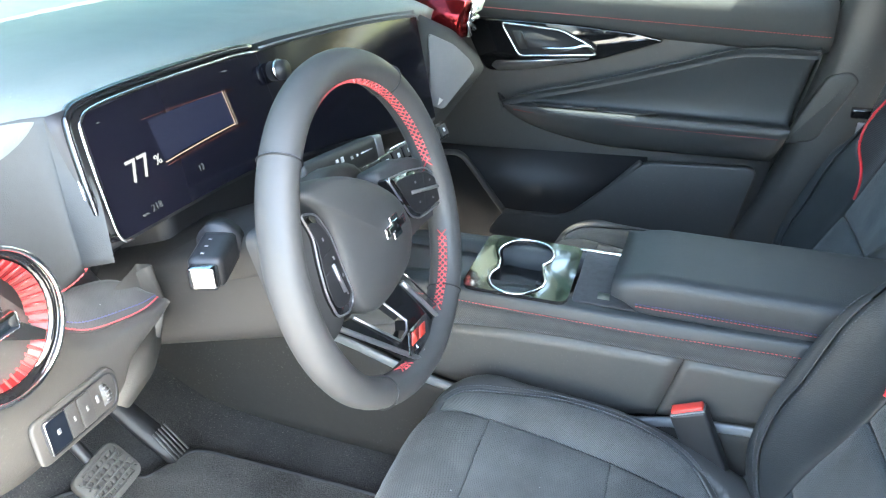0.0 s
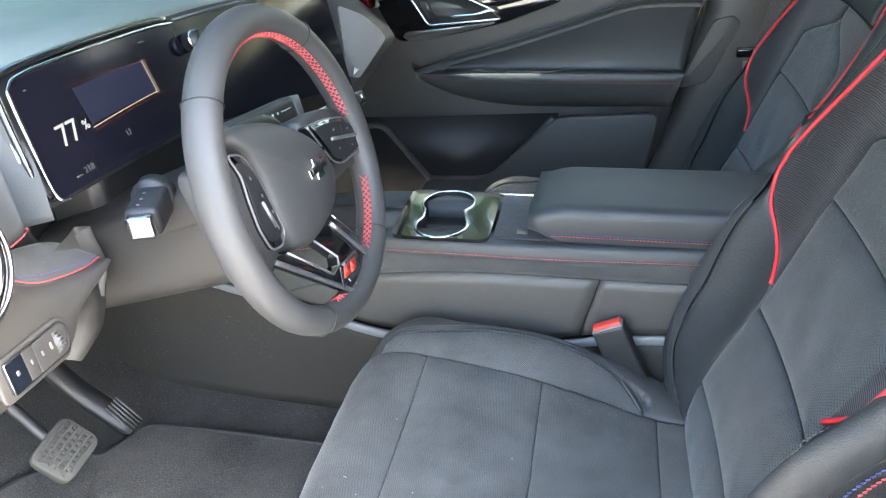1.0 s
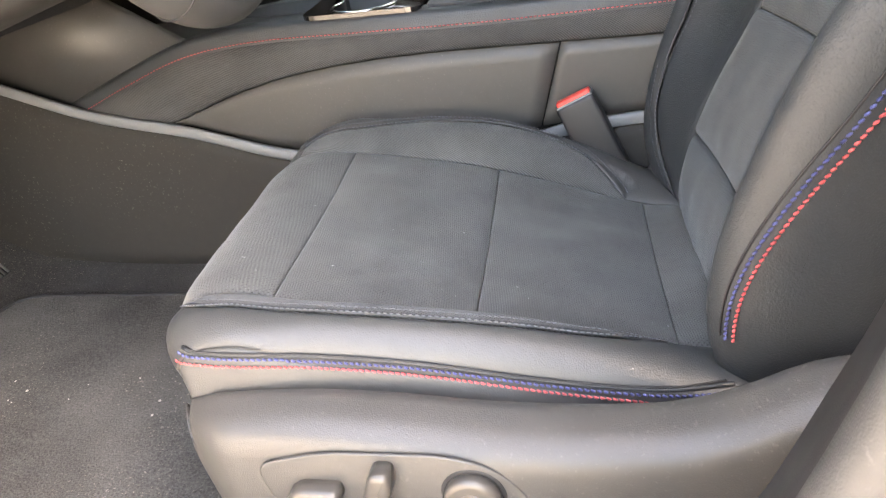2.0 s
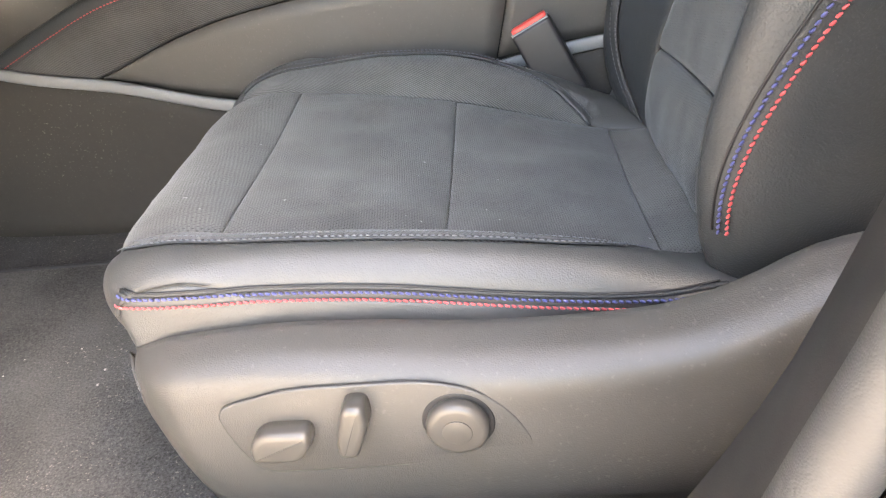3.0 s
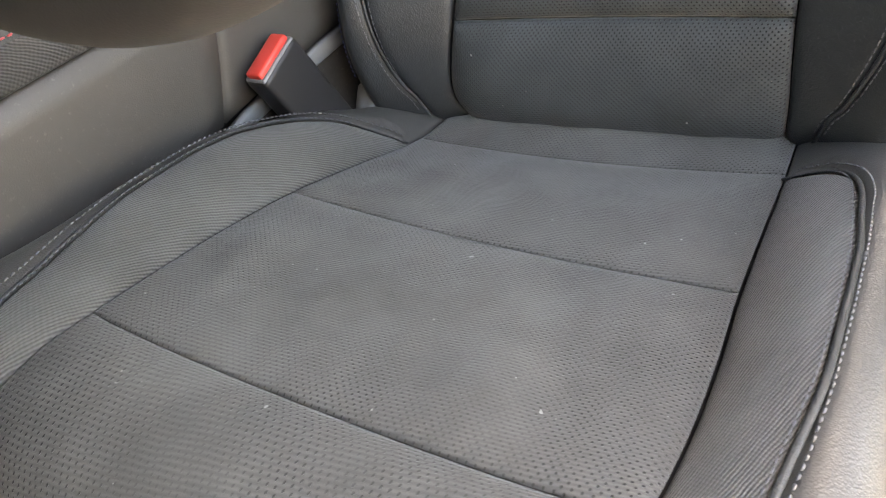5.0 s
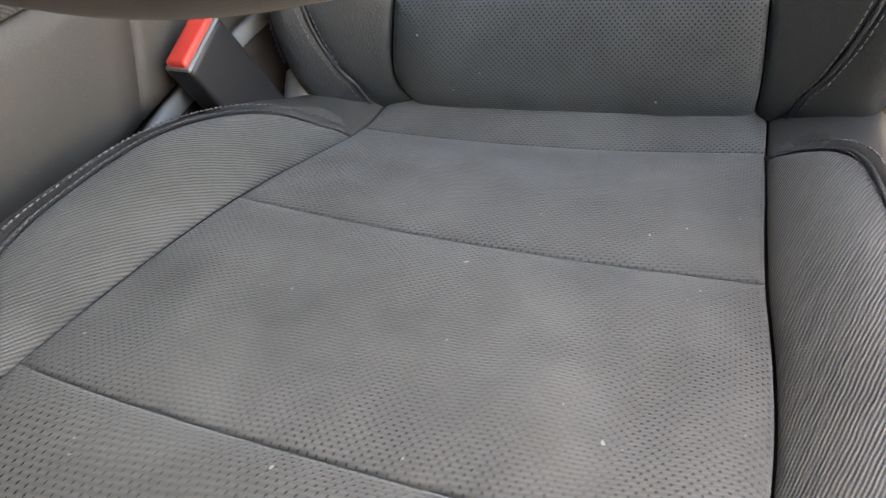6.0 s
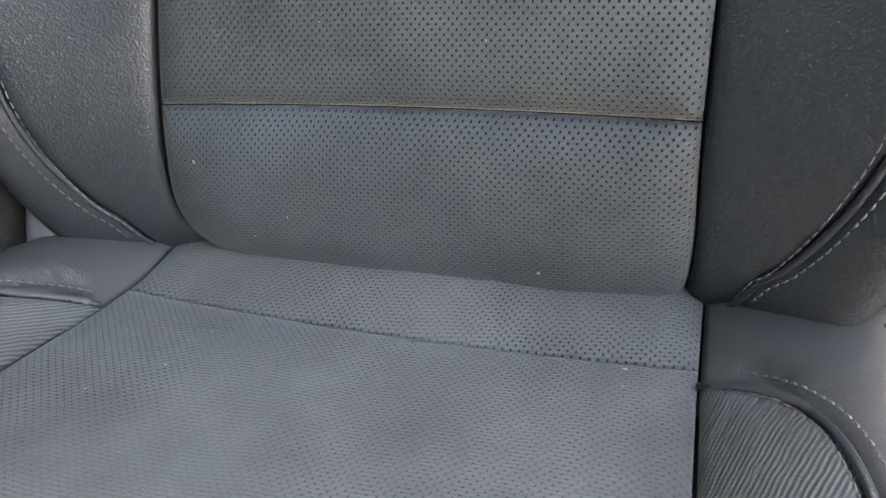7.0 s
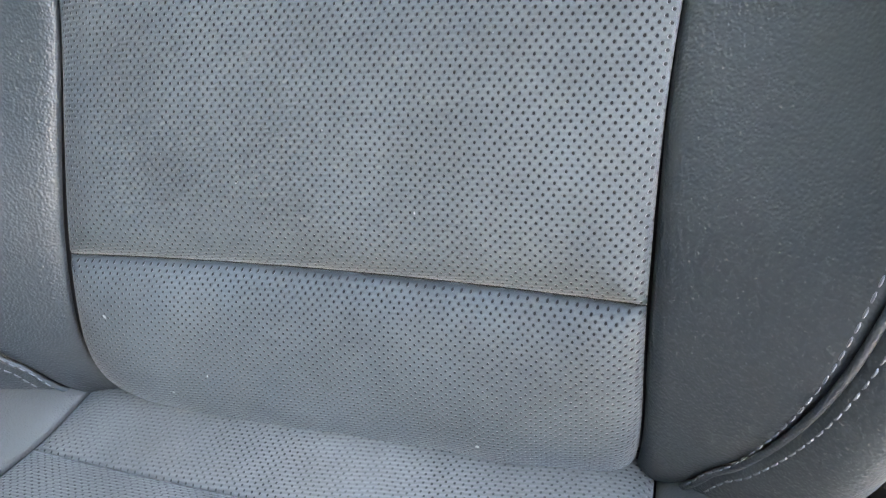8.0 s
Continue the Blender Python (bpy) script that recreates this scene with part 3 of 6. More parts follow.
def seat(name, label, shift, outer):
    """A front seat; outer: -1 where its outer side looks to -y, +1 to +y."""
    root = thing(name, label, "car seat", "front seats")
    up, fwd = (0, 0, 1), (-1, 0, .3)
    rows = []
    rows.append(part("cushion_front_panel", fixed(padded(cushion_point, cushion_uv, -.12, .01, -IN, IN, (-.5, 0, 1), 26, 28, .004, .0022, soft=.024, wrinkle=.002, seams=(0, 1, 1, 1)), (-.5, 0, 1)), SUEDE_LIT, root, "grey suede with punched holes, lightened as if lit from above"))
    rows.append(part("cushion_middle_panel", fixed(padded(cushion_point, cushion_uv, .01, .188, -IN, IN, up, 34, 44, .0045, .0020, soft=.024, wrinkle=.0045), up), SUEDE_LIT, root))
    rows.append(part("cushion_rear_panel", fixed(padded(cushion_point, cushion_uv, .188, .362, -IN, IN, up, 34, 44, .0045, .0020, soft=.024, wrinkle=.0045), up), SUEDE_LIT, root))
    rows.append(part("cushion_tail_panel", fixed(padded(cushion_point, cushion_uv, .362, .50, -IN, IN, up, 24, 30, .004, .0022, seams=(1, 0, 1, 1)), up), SUEDE_LIT, root))
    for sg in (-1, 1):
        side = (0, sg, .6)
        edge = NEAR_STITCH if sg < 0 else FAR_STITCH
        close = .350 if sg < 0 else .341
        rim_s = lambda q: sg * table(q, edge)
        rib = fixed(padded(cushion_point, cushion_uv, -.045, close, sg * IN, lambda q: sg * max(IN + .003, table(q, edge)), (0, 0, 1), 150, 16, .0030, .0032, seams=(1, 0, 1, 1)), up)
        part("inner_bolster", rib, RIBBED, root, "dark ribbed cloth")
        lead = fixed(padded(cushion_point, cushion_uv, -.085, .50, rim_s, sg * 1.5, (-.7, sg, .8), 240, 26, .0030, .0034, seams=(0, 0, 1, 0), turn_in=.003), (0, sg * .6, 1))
        part("outer_bolster", lead, LEATHER_LIT, root, "smooth black leather, lightened as if lit from above")
        part("bolster_nose", fixed(padded(cushion_point, cushion_uv, -.085, -.045, sg * IN, rim_s, (-.7, 0, 1), 14, 10, .002, .0032, seams=(0, 1, 1, 0)), up), LEATHER_LIT, root)
        part("cushion_side", fixed(padded(cushion_point, cushion_uv, -.085, .50, sg * 1.5, sg * 2.0, (-.4, sg, 0), 60, 8, .0030, .0, seams=(0, 0, 0, 0), turn_in=.003), (0, sg, 0)), LEATHER_LIT, root)

        def on(q, s, lift=.0015):
            return cushion_point(q, s) + normal_at(cushion_point, q, s, (-.7, sg * .8, .8)) * lift
        # the seam's way in even steps: along the crest, then round the cloth's end
        seam = [(q_, table(q_, edge)) for q_ in [-.045 + k * (close + .045) / 400 for k in range(401)]]
        nrm = (0, sg * .3, 1)
        part("welt", tube([on(q_, sg * s_, .0004) for q_, s_ in seam[::2]], .0021, 8, flat=.7, up=(0, sg * .3, 1)), LEATHER, root)
        # the two thread rows keep 5 mm off the seam on either side
        flatp = [Vector((q_, s_ * .222)) for q_, s_ in seam]
        for off, rad in ((.0058, .0008), (-.0050, .0005)):
            way_ = []
            for k in range(2, 399):
                d_ = (flatp[k + 2] - flatp[k - 2]).normalized()
                p_ = flatp[k] + Vector((-d_.y, d_.x)) * off
                if p_.y > IN * .222 + .001:
                    way_.append(on(p_.x, sg * p_.y / .222, .0026))
            stitches(way_, GREY_THREAD, root, .0036, .0016, rad, normal=nrm, lift=.0010)
        if sg == outer:
            def level(q, up_):
                """Where the side's skin reaches the seam's height."""
                lo_, hi_ = 1.02, 1.98
                for _ in range(24):
                    m_ = (lo_ + hi_) / 2
                    c_ = cushion_point(q, sg * m_)
                    if c_.z > table(c_.x, RED_Z) + up_:
                        lo_ = m_
                    else:
                        hi_ = m_
                return on(q, sg * lo_, .0040)

            def run(up_):
                out_ = []
                for k in range(161):
                    q = -.066 + .455 * k / 160
                    c_ = cushion_point(q, sg * 1.04)
                    if c_.z > table(c_.x, RED_Z) + up_ + .002:
                        out_.append(level(q, up_))
                return out_
            # thin black rod imitates the shade in the seam's fold
            part("crease_shade", tube(run(.0108), .0010, 6), SEAL, root)
            part("seam_roll", tube([p_ - Vector((0, sg * .0018, 0)) for p_ in run(.0088)], .0022, 8), LEATHER, root)
            stitches(run(.0060), BLUE_THREAD, root, .0040, .0008, .0011, "blue_stitching", .35, (0, sg, .5), lift=.0004)
            stitches(run(.0), RED_THREAD, root, .0040, .0008, .0011, "red_stitching", .35, (0, sg, .2), lift=.0004)
    core = sheet(lambda u, v: cushion_point(lerp(-.02, .45, u), lerp(-.78, .78, v)) - normal_at(cushion_point, lerp(-.02, .45, u), lerp(-.78, .78, v), (0, (v - .5), .7)) * .011, 60, 60)
    part("cushion_core", fixed(core, (0, 0, 1)), SEAL, root)
    core = sheet(lambda u, v: back_point(lerp(.45, 1.19, u), lerp(-.67, .67, v)) - normal_at(back_point, lerp(.45, 1.19, u), lerp(-.67, .67, v), (-1, (v - .5), .3)) * .012, 60, 60)
    part("back_core", fixed(core, (-1, 0, .3)), SEAL, root)
    # backrest
    low_far = lambda h: BIN * (1 - .22 * (1 - ease(.475, .575, h)) ** 2)
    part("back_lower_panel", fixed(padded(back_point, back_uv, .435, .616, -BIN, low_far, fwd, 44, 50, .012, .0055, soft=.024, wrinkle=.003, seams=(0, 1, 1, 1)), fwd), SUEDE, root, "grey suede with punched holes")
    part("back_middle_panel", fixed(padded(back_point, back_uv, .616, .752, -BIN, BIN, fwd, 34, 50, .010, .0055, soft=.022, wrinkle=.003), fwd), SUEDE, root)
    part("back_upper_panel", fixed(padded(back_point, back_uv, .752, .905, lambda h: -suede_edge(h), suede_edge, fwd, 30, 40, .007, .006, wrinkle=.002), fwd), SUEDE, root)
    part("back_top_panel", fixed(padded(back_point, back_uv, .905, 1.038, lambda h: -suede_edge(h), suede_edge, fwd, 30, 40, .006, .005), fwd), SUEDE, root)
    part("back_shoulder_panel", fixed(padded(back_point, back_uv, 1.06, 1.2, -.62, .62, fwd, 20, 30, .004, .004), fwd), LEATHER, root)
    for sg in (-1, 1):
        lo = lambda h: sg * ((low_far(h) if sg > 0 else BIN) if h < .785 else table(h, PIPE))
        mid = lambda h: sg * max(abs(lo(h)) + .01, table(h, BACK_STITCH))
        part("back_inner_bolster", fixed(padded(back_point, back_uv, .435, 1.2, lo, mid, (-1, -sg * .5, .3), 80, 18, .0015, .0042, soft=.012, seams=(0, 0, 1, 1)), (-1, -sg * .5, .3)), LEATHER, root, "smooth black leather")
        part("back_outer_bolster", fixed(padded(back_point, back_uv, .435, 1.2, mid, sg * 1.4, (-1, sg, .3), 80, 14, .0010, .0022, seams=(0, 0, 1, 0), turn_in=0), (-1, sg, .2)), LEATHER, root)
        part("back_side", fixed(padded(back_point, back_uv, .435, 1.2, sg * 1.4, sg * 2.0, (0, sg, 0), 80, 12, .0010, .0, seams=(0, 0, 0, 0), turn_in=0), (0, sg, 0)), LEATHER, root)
        part("back_cloth_strip", fixed(padded(back_point, back_uv, .786, 1.06, lambda h: sg * suede_edge(h), lambda h: lo(h) + sg * .004, (-1, -sg * .6, .3), 50, 12, .002, .003), (-1, -sg * .5, .3)), MESH_CLOTH, root, "black mesh cloth")

        def onb(h, s, lift=.0015):
            return back_point(h, s) + normal_at(back_point, h, s, (-1, s, .3)) * lift
        pipe = [onb(.786 + .35 * k / 80, sg * table(.786 + .35 * k / 80, PIPE), .001) for k in range(81)]
        part("piping", tube(pipe, .0028, 8), RED_PIPING, root, "bright red piping")
        part("welt", tube([onb(.47 + .385 * k / 80, mid(.47 + .385 * k / 80), -.0006) for k in range(81)], .0017, 8), LEATHER, root)
        hs = [.53 + .325 * k / 90 for k in range(91)]
        stitches([onb(h, mid(h) + sg * .018) for h in hs], GREY_THREAD, root, .0042, .0016, .0006, normal=(-1, sg * .3, .3), lift=.0016)
        stitches([onb(h, mid(h) - sg * .018) for h in hs], GREY_THREAD, root, .0042, .0016, .0005, normal=(-1, -sg * .2, .3), lift=.0016)
        hs = [.572 + .5 * k / 120 for k in range(121)]
        for off, m_, nm_ in ((-.036, BLUE_THREAD, "blue_stitching"), (.0, RED_THREAD, "red_stitching")):
            stitches([onb(h, sg * (lerp(1.20, 1.385, ease(.54, .80, h)) + off), .0022) for h in hs], m_, root, .0042, .0008, .0011, nm_, .35, (-.4, sg, 0), lift=.0010)
        # another black rod in place of the fold's shade on the backrest
        part("crease_shade", tube([onb(h, sg * (lerp(1.20, 1.385, ease(.54, .80, h)) - .068), .0016) for h in hs], .0010, 6), SEAL, root)
    back = sheet(lambda u, v: back_point(lerp(.44, 1.2, u), lerp(-1.9, 1.9, v)) * 1.0 + Vector(((.16 if abs(v - .5) < .49 else 0), 0, 0)), 24, 20)
    part("back_shell", fixed(back, (1, 0, 0)), PLASTIC, root)
    # side cover with the switches
    TOP = [(-.032, .556), (-.018, .561), (.003, .567), (.08, .573), (.15, .571), (.24, .564), (.34, .566), (.38, .575), (.41, .588), (.44, .604), (.475, .612), (.55, .622)]
    LOW = [(-.032, .530), (-.026, .50), (-.018, .475), (-.004, .445), (.03, .415), (.10, .405), (.3, .415), (.40, .417), (.55, .42)]
    rings = []
    for k in range(49):
        x = lerp(-.032, .56, (k / 48) ** 1.4)
        zt, zb = table(x, TOP), table(x, LOW)
        flat = max(0.0, min(1.0, (x + .032) / .045)) ** .5
        yo = lerp(.276, .316, flat) + .004 * math.sin(max(0, min(1, x / .5)) * math.pi)
        pts = [(.266 + (yo - .266) * f, zt - d) for f, d in ((.0, .04), (.03, .005), (.12, .0), (.28, .0015), (.55, .005), (.86, .0105), (.97, .019), (1.0, .030))]
        zm = zb + .03
        pts += [(yo + .002, lerp(zt - .038, zm, .5)), (yo, zm), (yo - .006, zb + .01), (yo - .02, zb), (.245, zb)]
        rings.append([Vector((x, outer * y, max(z, zb - .001))) for y, z in pts])
    shield = part("side_cover", loft(rings), COVER_PLASTIC, root, "grained grey-brown plastic cover")
    yb = .319
    o = lambda x, z: Vector((x, outer * yb, z))
    plate = rounded([o(.043, .538), o(.050, .505), o(.064, .476), o(.16, .478), o(.266, .485), o(.250, .522), o(.226, .545), o(.192, .554), o(.10, .553)], .02, 5)
    part("switch_plate", slab(plate, .0026, (0, outer, 0), .0014), COVER_PLASTIC, shield)
    sw = rounded([o(.066, .500), o(.069, .518), o(.080, .526), o(.112, .526), o(.112, .513), o(.100, .499)], .007, 4)
    part("slide_switch", slab(sw, .018, (0, outer, 0), .005, segments=3), SWITCH, shield, "satin silver-grey switch")
    sw = rounded([o(.130, .504), o(.131, .520), o(.140, .548), o(.155, .548), o(.155, .530), o(.143, .503)], .006, 4)
    part("recline_switch", slab(sw, .020, (0, outer, 0), .005, segments=3), SWITCH, shield, "satin silver-grey switch")
    # black disc, proud of the plate, imitates the shaded gap round the knob
    for rad, dep, m, nm in ((.0246, .0032, SEAL, "knob_gap_shade"), (.0212, .013, SWITCH, "lumbar_switch")):
        disc = [o(.212 + rad * math.cos(a), .518 + rad * math.sin(a)) for a in [2 * math.pi * i / 40 for i in range(40)]]
        part(nm, slab(disc, dep, (0, outer, 0), min(.005, dep * .4), segments=3), m, shield)
    disc = [o(.212 + .010 * math.cos(a), .518 + .010 * math.sin(a)) + Vector((0, outer * .013, 0)) for a in [2 * math.pi * i / 24 for i in range(24)]]
    part("knob_dimple", slab(disc, .0006, (0, outer, 0), .0003), SWITCH, shield)
    for sg in (-1, 1):
        if sg != outer:
            part("hinge_cover", rbox((.075, .030, .075), .012, (.392, sg * .240, .492), Matrix.Rotation(.5, 3, "Y"), 3), PLASTIC_GREY, root, "pale grey hinge cover")
    base = rbox((.44, .40, .05), .01, (.20, 0, .44))
    part("seat_base", base, PLASTIC_DARK, root)
    for sg in (-1, 1):
        part("seat_rail", rbox((.50, .045, .035), .005, (.22, sg * .21, .402)), PLASTIC_GREY, root)
    rest = []
    for k in range(15):
        t = -1 + 2 * k / 14
        w = .135 * (1 - abs(t) ** 3.2 * .22)
        h = .090 * (1 - abs(t) ** 3 * .12)
        ring = []
        for i in range(28):
            a = 2 * math.pi * i / 28
            c_, s_ = math.cos(a), math.sin(a)
            ring.append(Vector((.690 + .052 * (1 - abs(t) ** 4 * .5) * math.copysign(abs(c_) ** .6, c_) + .25 * h * s_, t * .135, 1.300 + h * math.copysign(abs(s_) ** .6, s_))))
        rest.append(ring)
    part("headrest", loft(rest), LEATHER, root, "padded black leather headrest")
    for sg in (-1, 1):
        part("headrest_post", tube([Vector((.655, sg * .055, 1.13)), Vector((.682, sg * .055, 1.23))], .006, 10), CHROME, root)
    root.location = shift
    return root


driver_seat = seat("driver_seat", "black leather and grey suede front seat with red piping", (0, 0, 0), -1)
passenger_seat = seat("passenger_seat", "black leather and suede front seat beside the console", (.032, .703, -.055), 1)

# ---- body, floor and pillars ----
def flat_part(name, pts, depth, axis, material, parent=None, label="", r=.0, bevel=0.0, n=4, smooth=True):
    pts = [Vector(p) for p in pts]
    return part(name, slab(rounded(pts, r, n) if r else pts, depth, axis, bevel), material, parent, label, smooth)


MID = .355          # the car's middle line
grass_mat = surface("dry_grass", (0.22, 0.26, 0.08), 0.9, grain=30, depth=.01, vary=.35, large=1.5, tint=(0.34, 0.33, 0.14))
ground = sheet(lambda u, v: Vector((lerp(-300, 300, u), lerp(-300, 300, v), 0)), 2, 2)
GROUND = surface("worn_concrete", (0.38, 0.355, 0.32), 0.85, grain=60, depth=.002, vary=.12, large=1.2)
tagged(part("ground", ground, GROUND), "sunlit worn concrete ground", "ground", kind="structure")

lawn = sheet(lambda u, v: Vector((lerp(-40, 40, u), lerp(3.2, 40, v), .02)), 4, 4, skirt=.02)
tagged(part("lawn", fixed(lawn, (0, 0, 1)), grass_mat), "sunlit dry lawn beyond the car", "lawn", kind="structure")
# Every other leaf forms an unseen row ahead, added to block low sky.
rng = random.Random(4)
hedge = bmesh.new()
for i in range(14000):
    if i % 2:
        x, y = rng.uniform(-16, 16), rng.gauss(10.5, 1.3)
    else:
        x, y = rng.gauss(-9.0, .8), rng.uniform(-12, 11)
    top = 9.0 + 2.5 * noise.noise(Vector((x * .35, y * .35, 0)))
    z = rng.uniform(.1, 1) ** .8 * top
    c = Vector((x, y, z))
    a = Vector((rng.gauss(0, 1), rng.gauss(0, 1), rng.gauss(0, 1))).normalized()
    b = a.orthogonal().normalized()
    s_ = rng.uniform(.2, .5)
    hedge.faces.new([hedge.verts.new(c + a * s_ + b * .0), hedge.verts.new(c + b * s_ * .6), hedge.verts.new(c - a * s_), hedge.verts.new(c - b * s_ * .6)])
LEAF = surface("leaf_green", (0.035, 0.075, 0.042), 0.6, vary=.4, large=3.0)
tagged(part("hedge", hedge, LEAF), "tall green leafy hedge across the lawn, with an unseen sky-blocking row ahead", "hedge", kind="stuff")

floor = sheet(lambda u, v: Vector((lerp(-.95, .80, u), lerp(-.36, 1.05, v), table(lerp(-.95, .80, u), [(-.95, .62), (-.75, .50), (-.64, .425), (-.55, .402), (-.30, .39), (.80, .385)]))), 30, 20, skirt=.03)
tagged(part("floor", fixed(floor, (0, 0, 1)), CARPET), "black carpeted car floor", "floor", kind="structure")
sill = [Vector((lerp(-.9, .50, k / 40), 0, 0)) for k in range(41)]
rings = []
for p in sill:
    x = p.x
    rise = .06 * ease(.25, .5, x)
    prof = [(-.33, .36), (-.345, .43 + rise), (-.36, .455 + rise), (-.40, .46 + rise), (-.44, .45 + rise), (-.47, .425 + rise), (-.52, .41 + rise), (-.56, .38), (-.57, .25), (-.35, .25)]
    rings.append([Vector((x, y, z)) for y, z in prof])
door_sill = part("door_sill", loft(rings), PLASTIC, None)
tagged(door_sill, "dark grey plastic door sill trim", "sill", kind="structure")


def pillar(name, mirror, label):
    """Lower B-pillar trim, its front edge leaning back."""
    rings = []
    for k in range(31):
        z = lerp(.42, 1.35, k / 30)
        front = table(z, [(.42, .26), (.50, .302), (.58, .335), (.65, .365), (.72, .388), (.80, .402), (.95, .432), (1.35, .47)])
        back = front + lerp(.22, .16, k / 30)
        prof = [(front + .035, .055), (front + .012, .042), (front, .015), (front + .002, -.01), (front + .010, -.03), (front + .02, -.07), (back, -.07), (back, .05)]
        rings.append([Vector((x, MID + mirror * (.755 - d), z)) for x, d in prof])
    root = thing(name, label, "pillar", kind="structure")
    part("pillar_trim", loft(rings), PLASTIC, root)
    seal = []
    for k in range(31):
        z = lerp(.42, 1.35, k / 30)
        front = table(z, [(.42, .26), (.50, .302), (.58, .335), (.65, .365), (.72, .388), (.80, .402), (.95, .432), (1.35, .47)])
        seal.append(Vector((front + .002, MID + mirror * (.755 + .012), z)))
    part("door_seal", tube(seal, .011, 10), SEAL, root, "black rubber door seal")
    return root


pillar_far = pillar("pillar_far", 1, "dark plastic door pillar trim behind the passenger door")
INNER_X = [(.30, .22), (.42, .285), (.512, .337), (.606, .386), (.69, .416), (.734, .431), (.80, .45), (.95, .485), (1.35, .53)]
pillar_near = thing("pillar_near", "dark plastic door pillar trim with rubber seal", "pillar", kind="structure")
trim_rings, seal_line, jamb = [], [], []
for k in range(31):
    z = lerp(.40, 1.35, k / 30)
    f = table(z, INNER_X)
    m = f - .040
    trim_rings.append([Vector((x, y, z)) for x, y in ((f + .06, -.385), (f + .012, -.388), (f, -.398), (f - .012, -.43), (m, -.485), (m + .004, -.505), (m + .03, -.51), (f + .10, -.50))])
    seal_line.append(Vector((m - .004, -.515, z)))
    jamb.append([Vector((x, y, z)) for x, y in ((m + .012, -.52), (m + .006, -.545), (m + .004, -.565), (m + .02, -.59), (m + .06, -.60), (m + .45, -.60), (m + .45, -.50), (m + .04, -.50))])
part("pillar_trim", loft(trim_rings), PILLAR_SHADED, pillar_near)
part("door_seal", tube(seal_line, .014, 10), PLASTIC, pillar_near, "grey rubber door seal")
part("body_pillar", loft(jamb), PAINT, pillar_near, "pale painted door jamb")

roof = sheet(lambda u, v: Vector((lerp(-.35, 1.9, u), lerp(-.22, .93, v), 1.66 - .10 * (2 * v - 1) ** 4 - .12 * (1 - ease(-.35, .2, lerp(-.35, 1.9, u))))), 16, 12, skirt=.05)
tagged(part("ceiling", fixed(roof, (0, 0, -1)), HEADLINER), "pale grey cloth headliner", "ceiling", kind="structure")
tagged(part("roof", fixed(sheet(lambda u, v: Vector((lerp(-.37, 1.92, u), lerp(-.25, .96, v), 1.72 - .11 * (2 * v - 1) ** 4 - .12 * (1 - ease(-.35, .2, lerp(-.35, 1.9, u))))), 16, 12, skirt=.06), (0, 0, 1)), PAINT), "pale painted car roof", "roof", kind="structure")
# Unseen rails, added so that the sun stays off the driver's fascia.
for nm, y in (("roof_rail_near", -.275), ("roof_rail_far", .985)):
    rail = curve([(-.34, y + (.05 if y < 0 else -.05), 1.555), (.1, y, 1.60), (.7, y, 1.615), (1.5, y, 1.60), (1.9, y, 1.56)], 20)
    tagged(part(nm, tube(rail, .045, 10), PLASTIC_DARK), "unseen dark roof rail above the doors, blocking the sun", "rail", kind="structure")
for nm, y0, y1 in (("pillar_front", -.37, -.22), ("pillar_front_far", 1.08, .93)):
    path = curve([(-1.15, y0, 1.02), (-.75, lerp(y0, y1, .5), 1.32), (-.33, y1, 1.57)], 14)
    tagged(part(nm, tube(path, .035, 10), PLASTIC), "dark trim of the windscreen pillar", "pillar", kind="structure")
back_wall = sheet(lambda u, v: Vector((1.9, lerp(-.45, 1.15, u), lerp(.35, 1.66, v))), 4, 4, skirt=.04)
tagged(part("wall_rear", fixed(back_wall, (-1, 0, 0)), PLASTIC_DARK), "dark tailgate lining", "wall", kind="structure")
for nm, y in (("wall_rear_near", -.50), ("wall_rear_far", 1.21)):
    w = rbox((1.45, .06, .70), .01, (1.19, y, .72))
    tagged(part(nm, w, PLASTIC_DARK), "dark rear side lining", "wall", kind="structure")
# Unseen opaque panes, added to stop bright light and reflections from behind.
OPAQUE_PANE = plain("opaque_dark_pane", (.01, .011, .011), .08)
for nm, y in (("window_rear_near", -.40), ("window_rear_far", 1.11)):
    flat_part(nm, [(.60, y, 1.05), (1.90, y, 1.05), (1.90, lerp(y, MID, .12), 1.62), (.62, lerp(y, MID, .12), 1.60)], .006, (0, 1, 0), OPAQUE_PANE)
    tagged(bpy.data.objects[nm], "unseen opaque rear side window, blocking light", "window", kind="structure")
def tinted(name, color):
    """Window glass: see-through, tinted by color, a little gloss."""
    m = bpy.data.materials.new(name)
    m.use_nodes = True
    nt = m.node_tree
    nt.nodes.remove(nt.nodes["Principled BSDF"])
    tr, gl, mx = nt.nodes.new("ShaderNodeBsdfTransparent"), nt.nodes.new("ShaderNodeBsdfGlossy"), nt.nodes.new("ShaderNodeMixShader")
    tr.inputs[0].default_value = (*color, 1)
    gl.inputs["Roughness"].default_value = 0.02
    mx.inputs[0].default_value = 0.07
    nt.links.new(tr.outputs[0], mx.inputs[1])
    nt.links.new(gl.outputs[0], mx.inputs[2])
    nt.links.new(mx.outputs[0], nt.nodes["Material Output"].inputs[0])
    return m


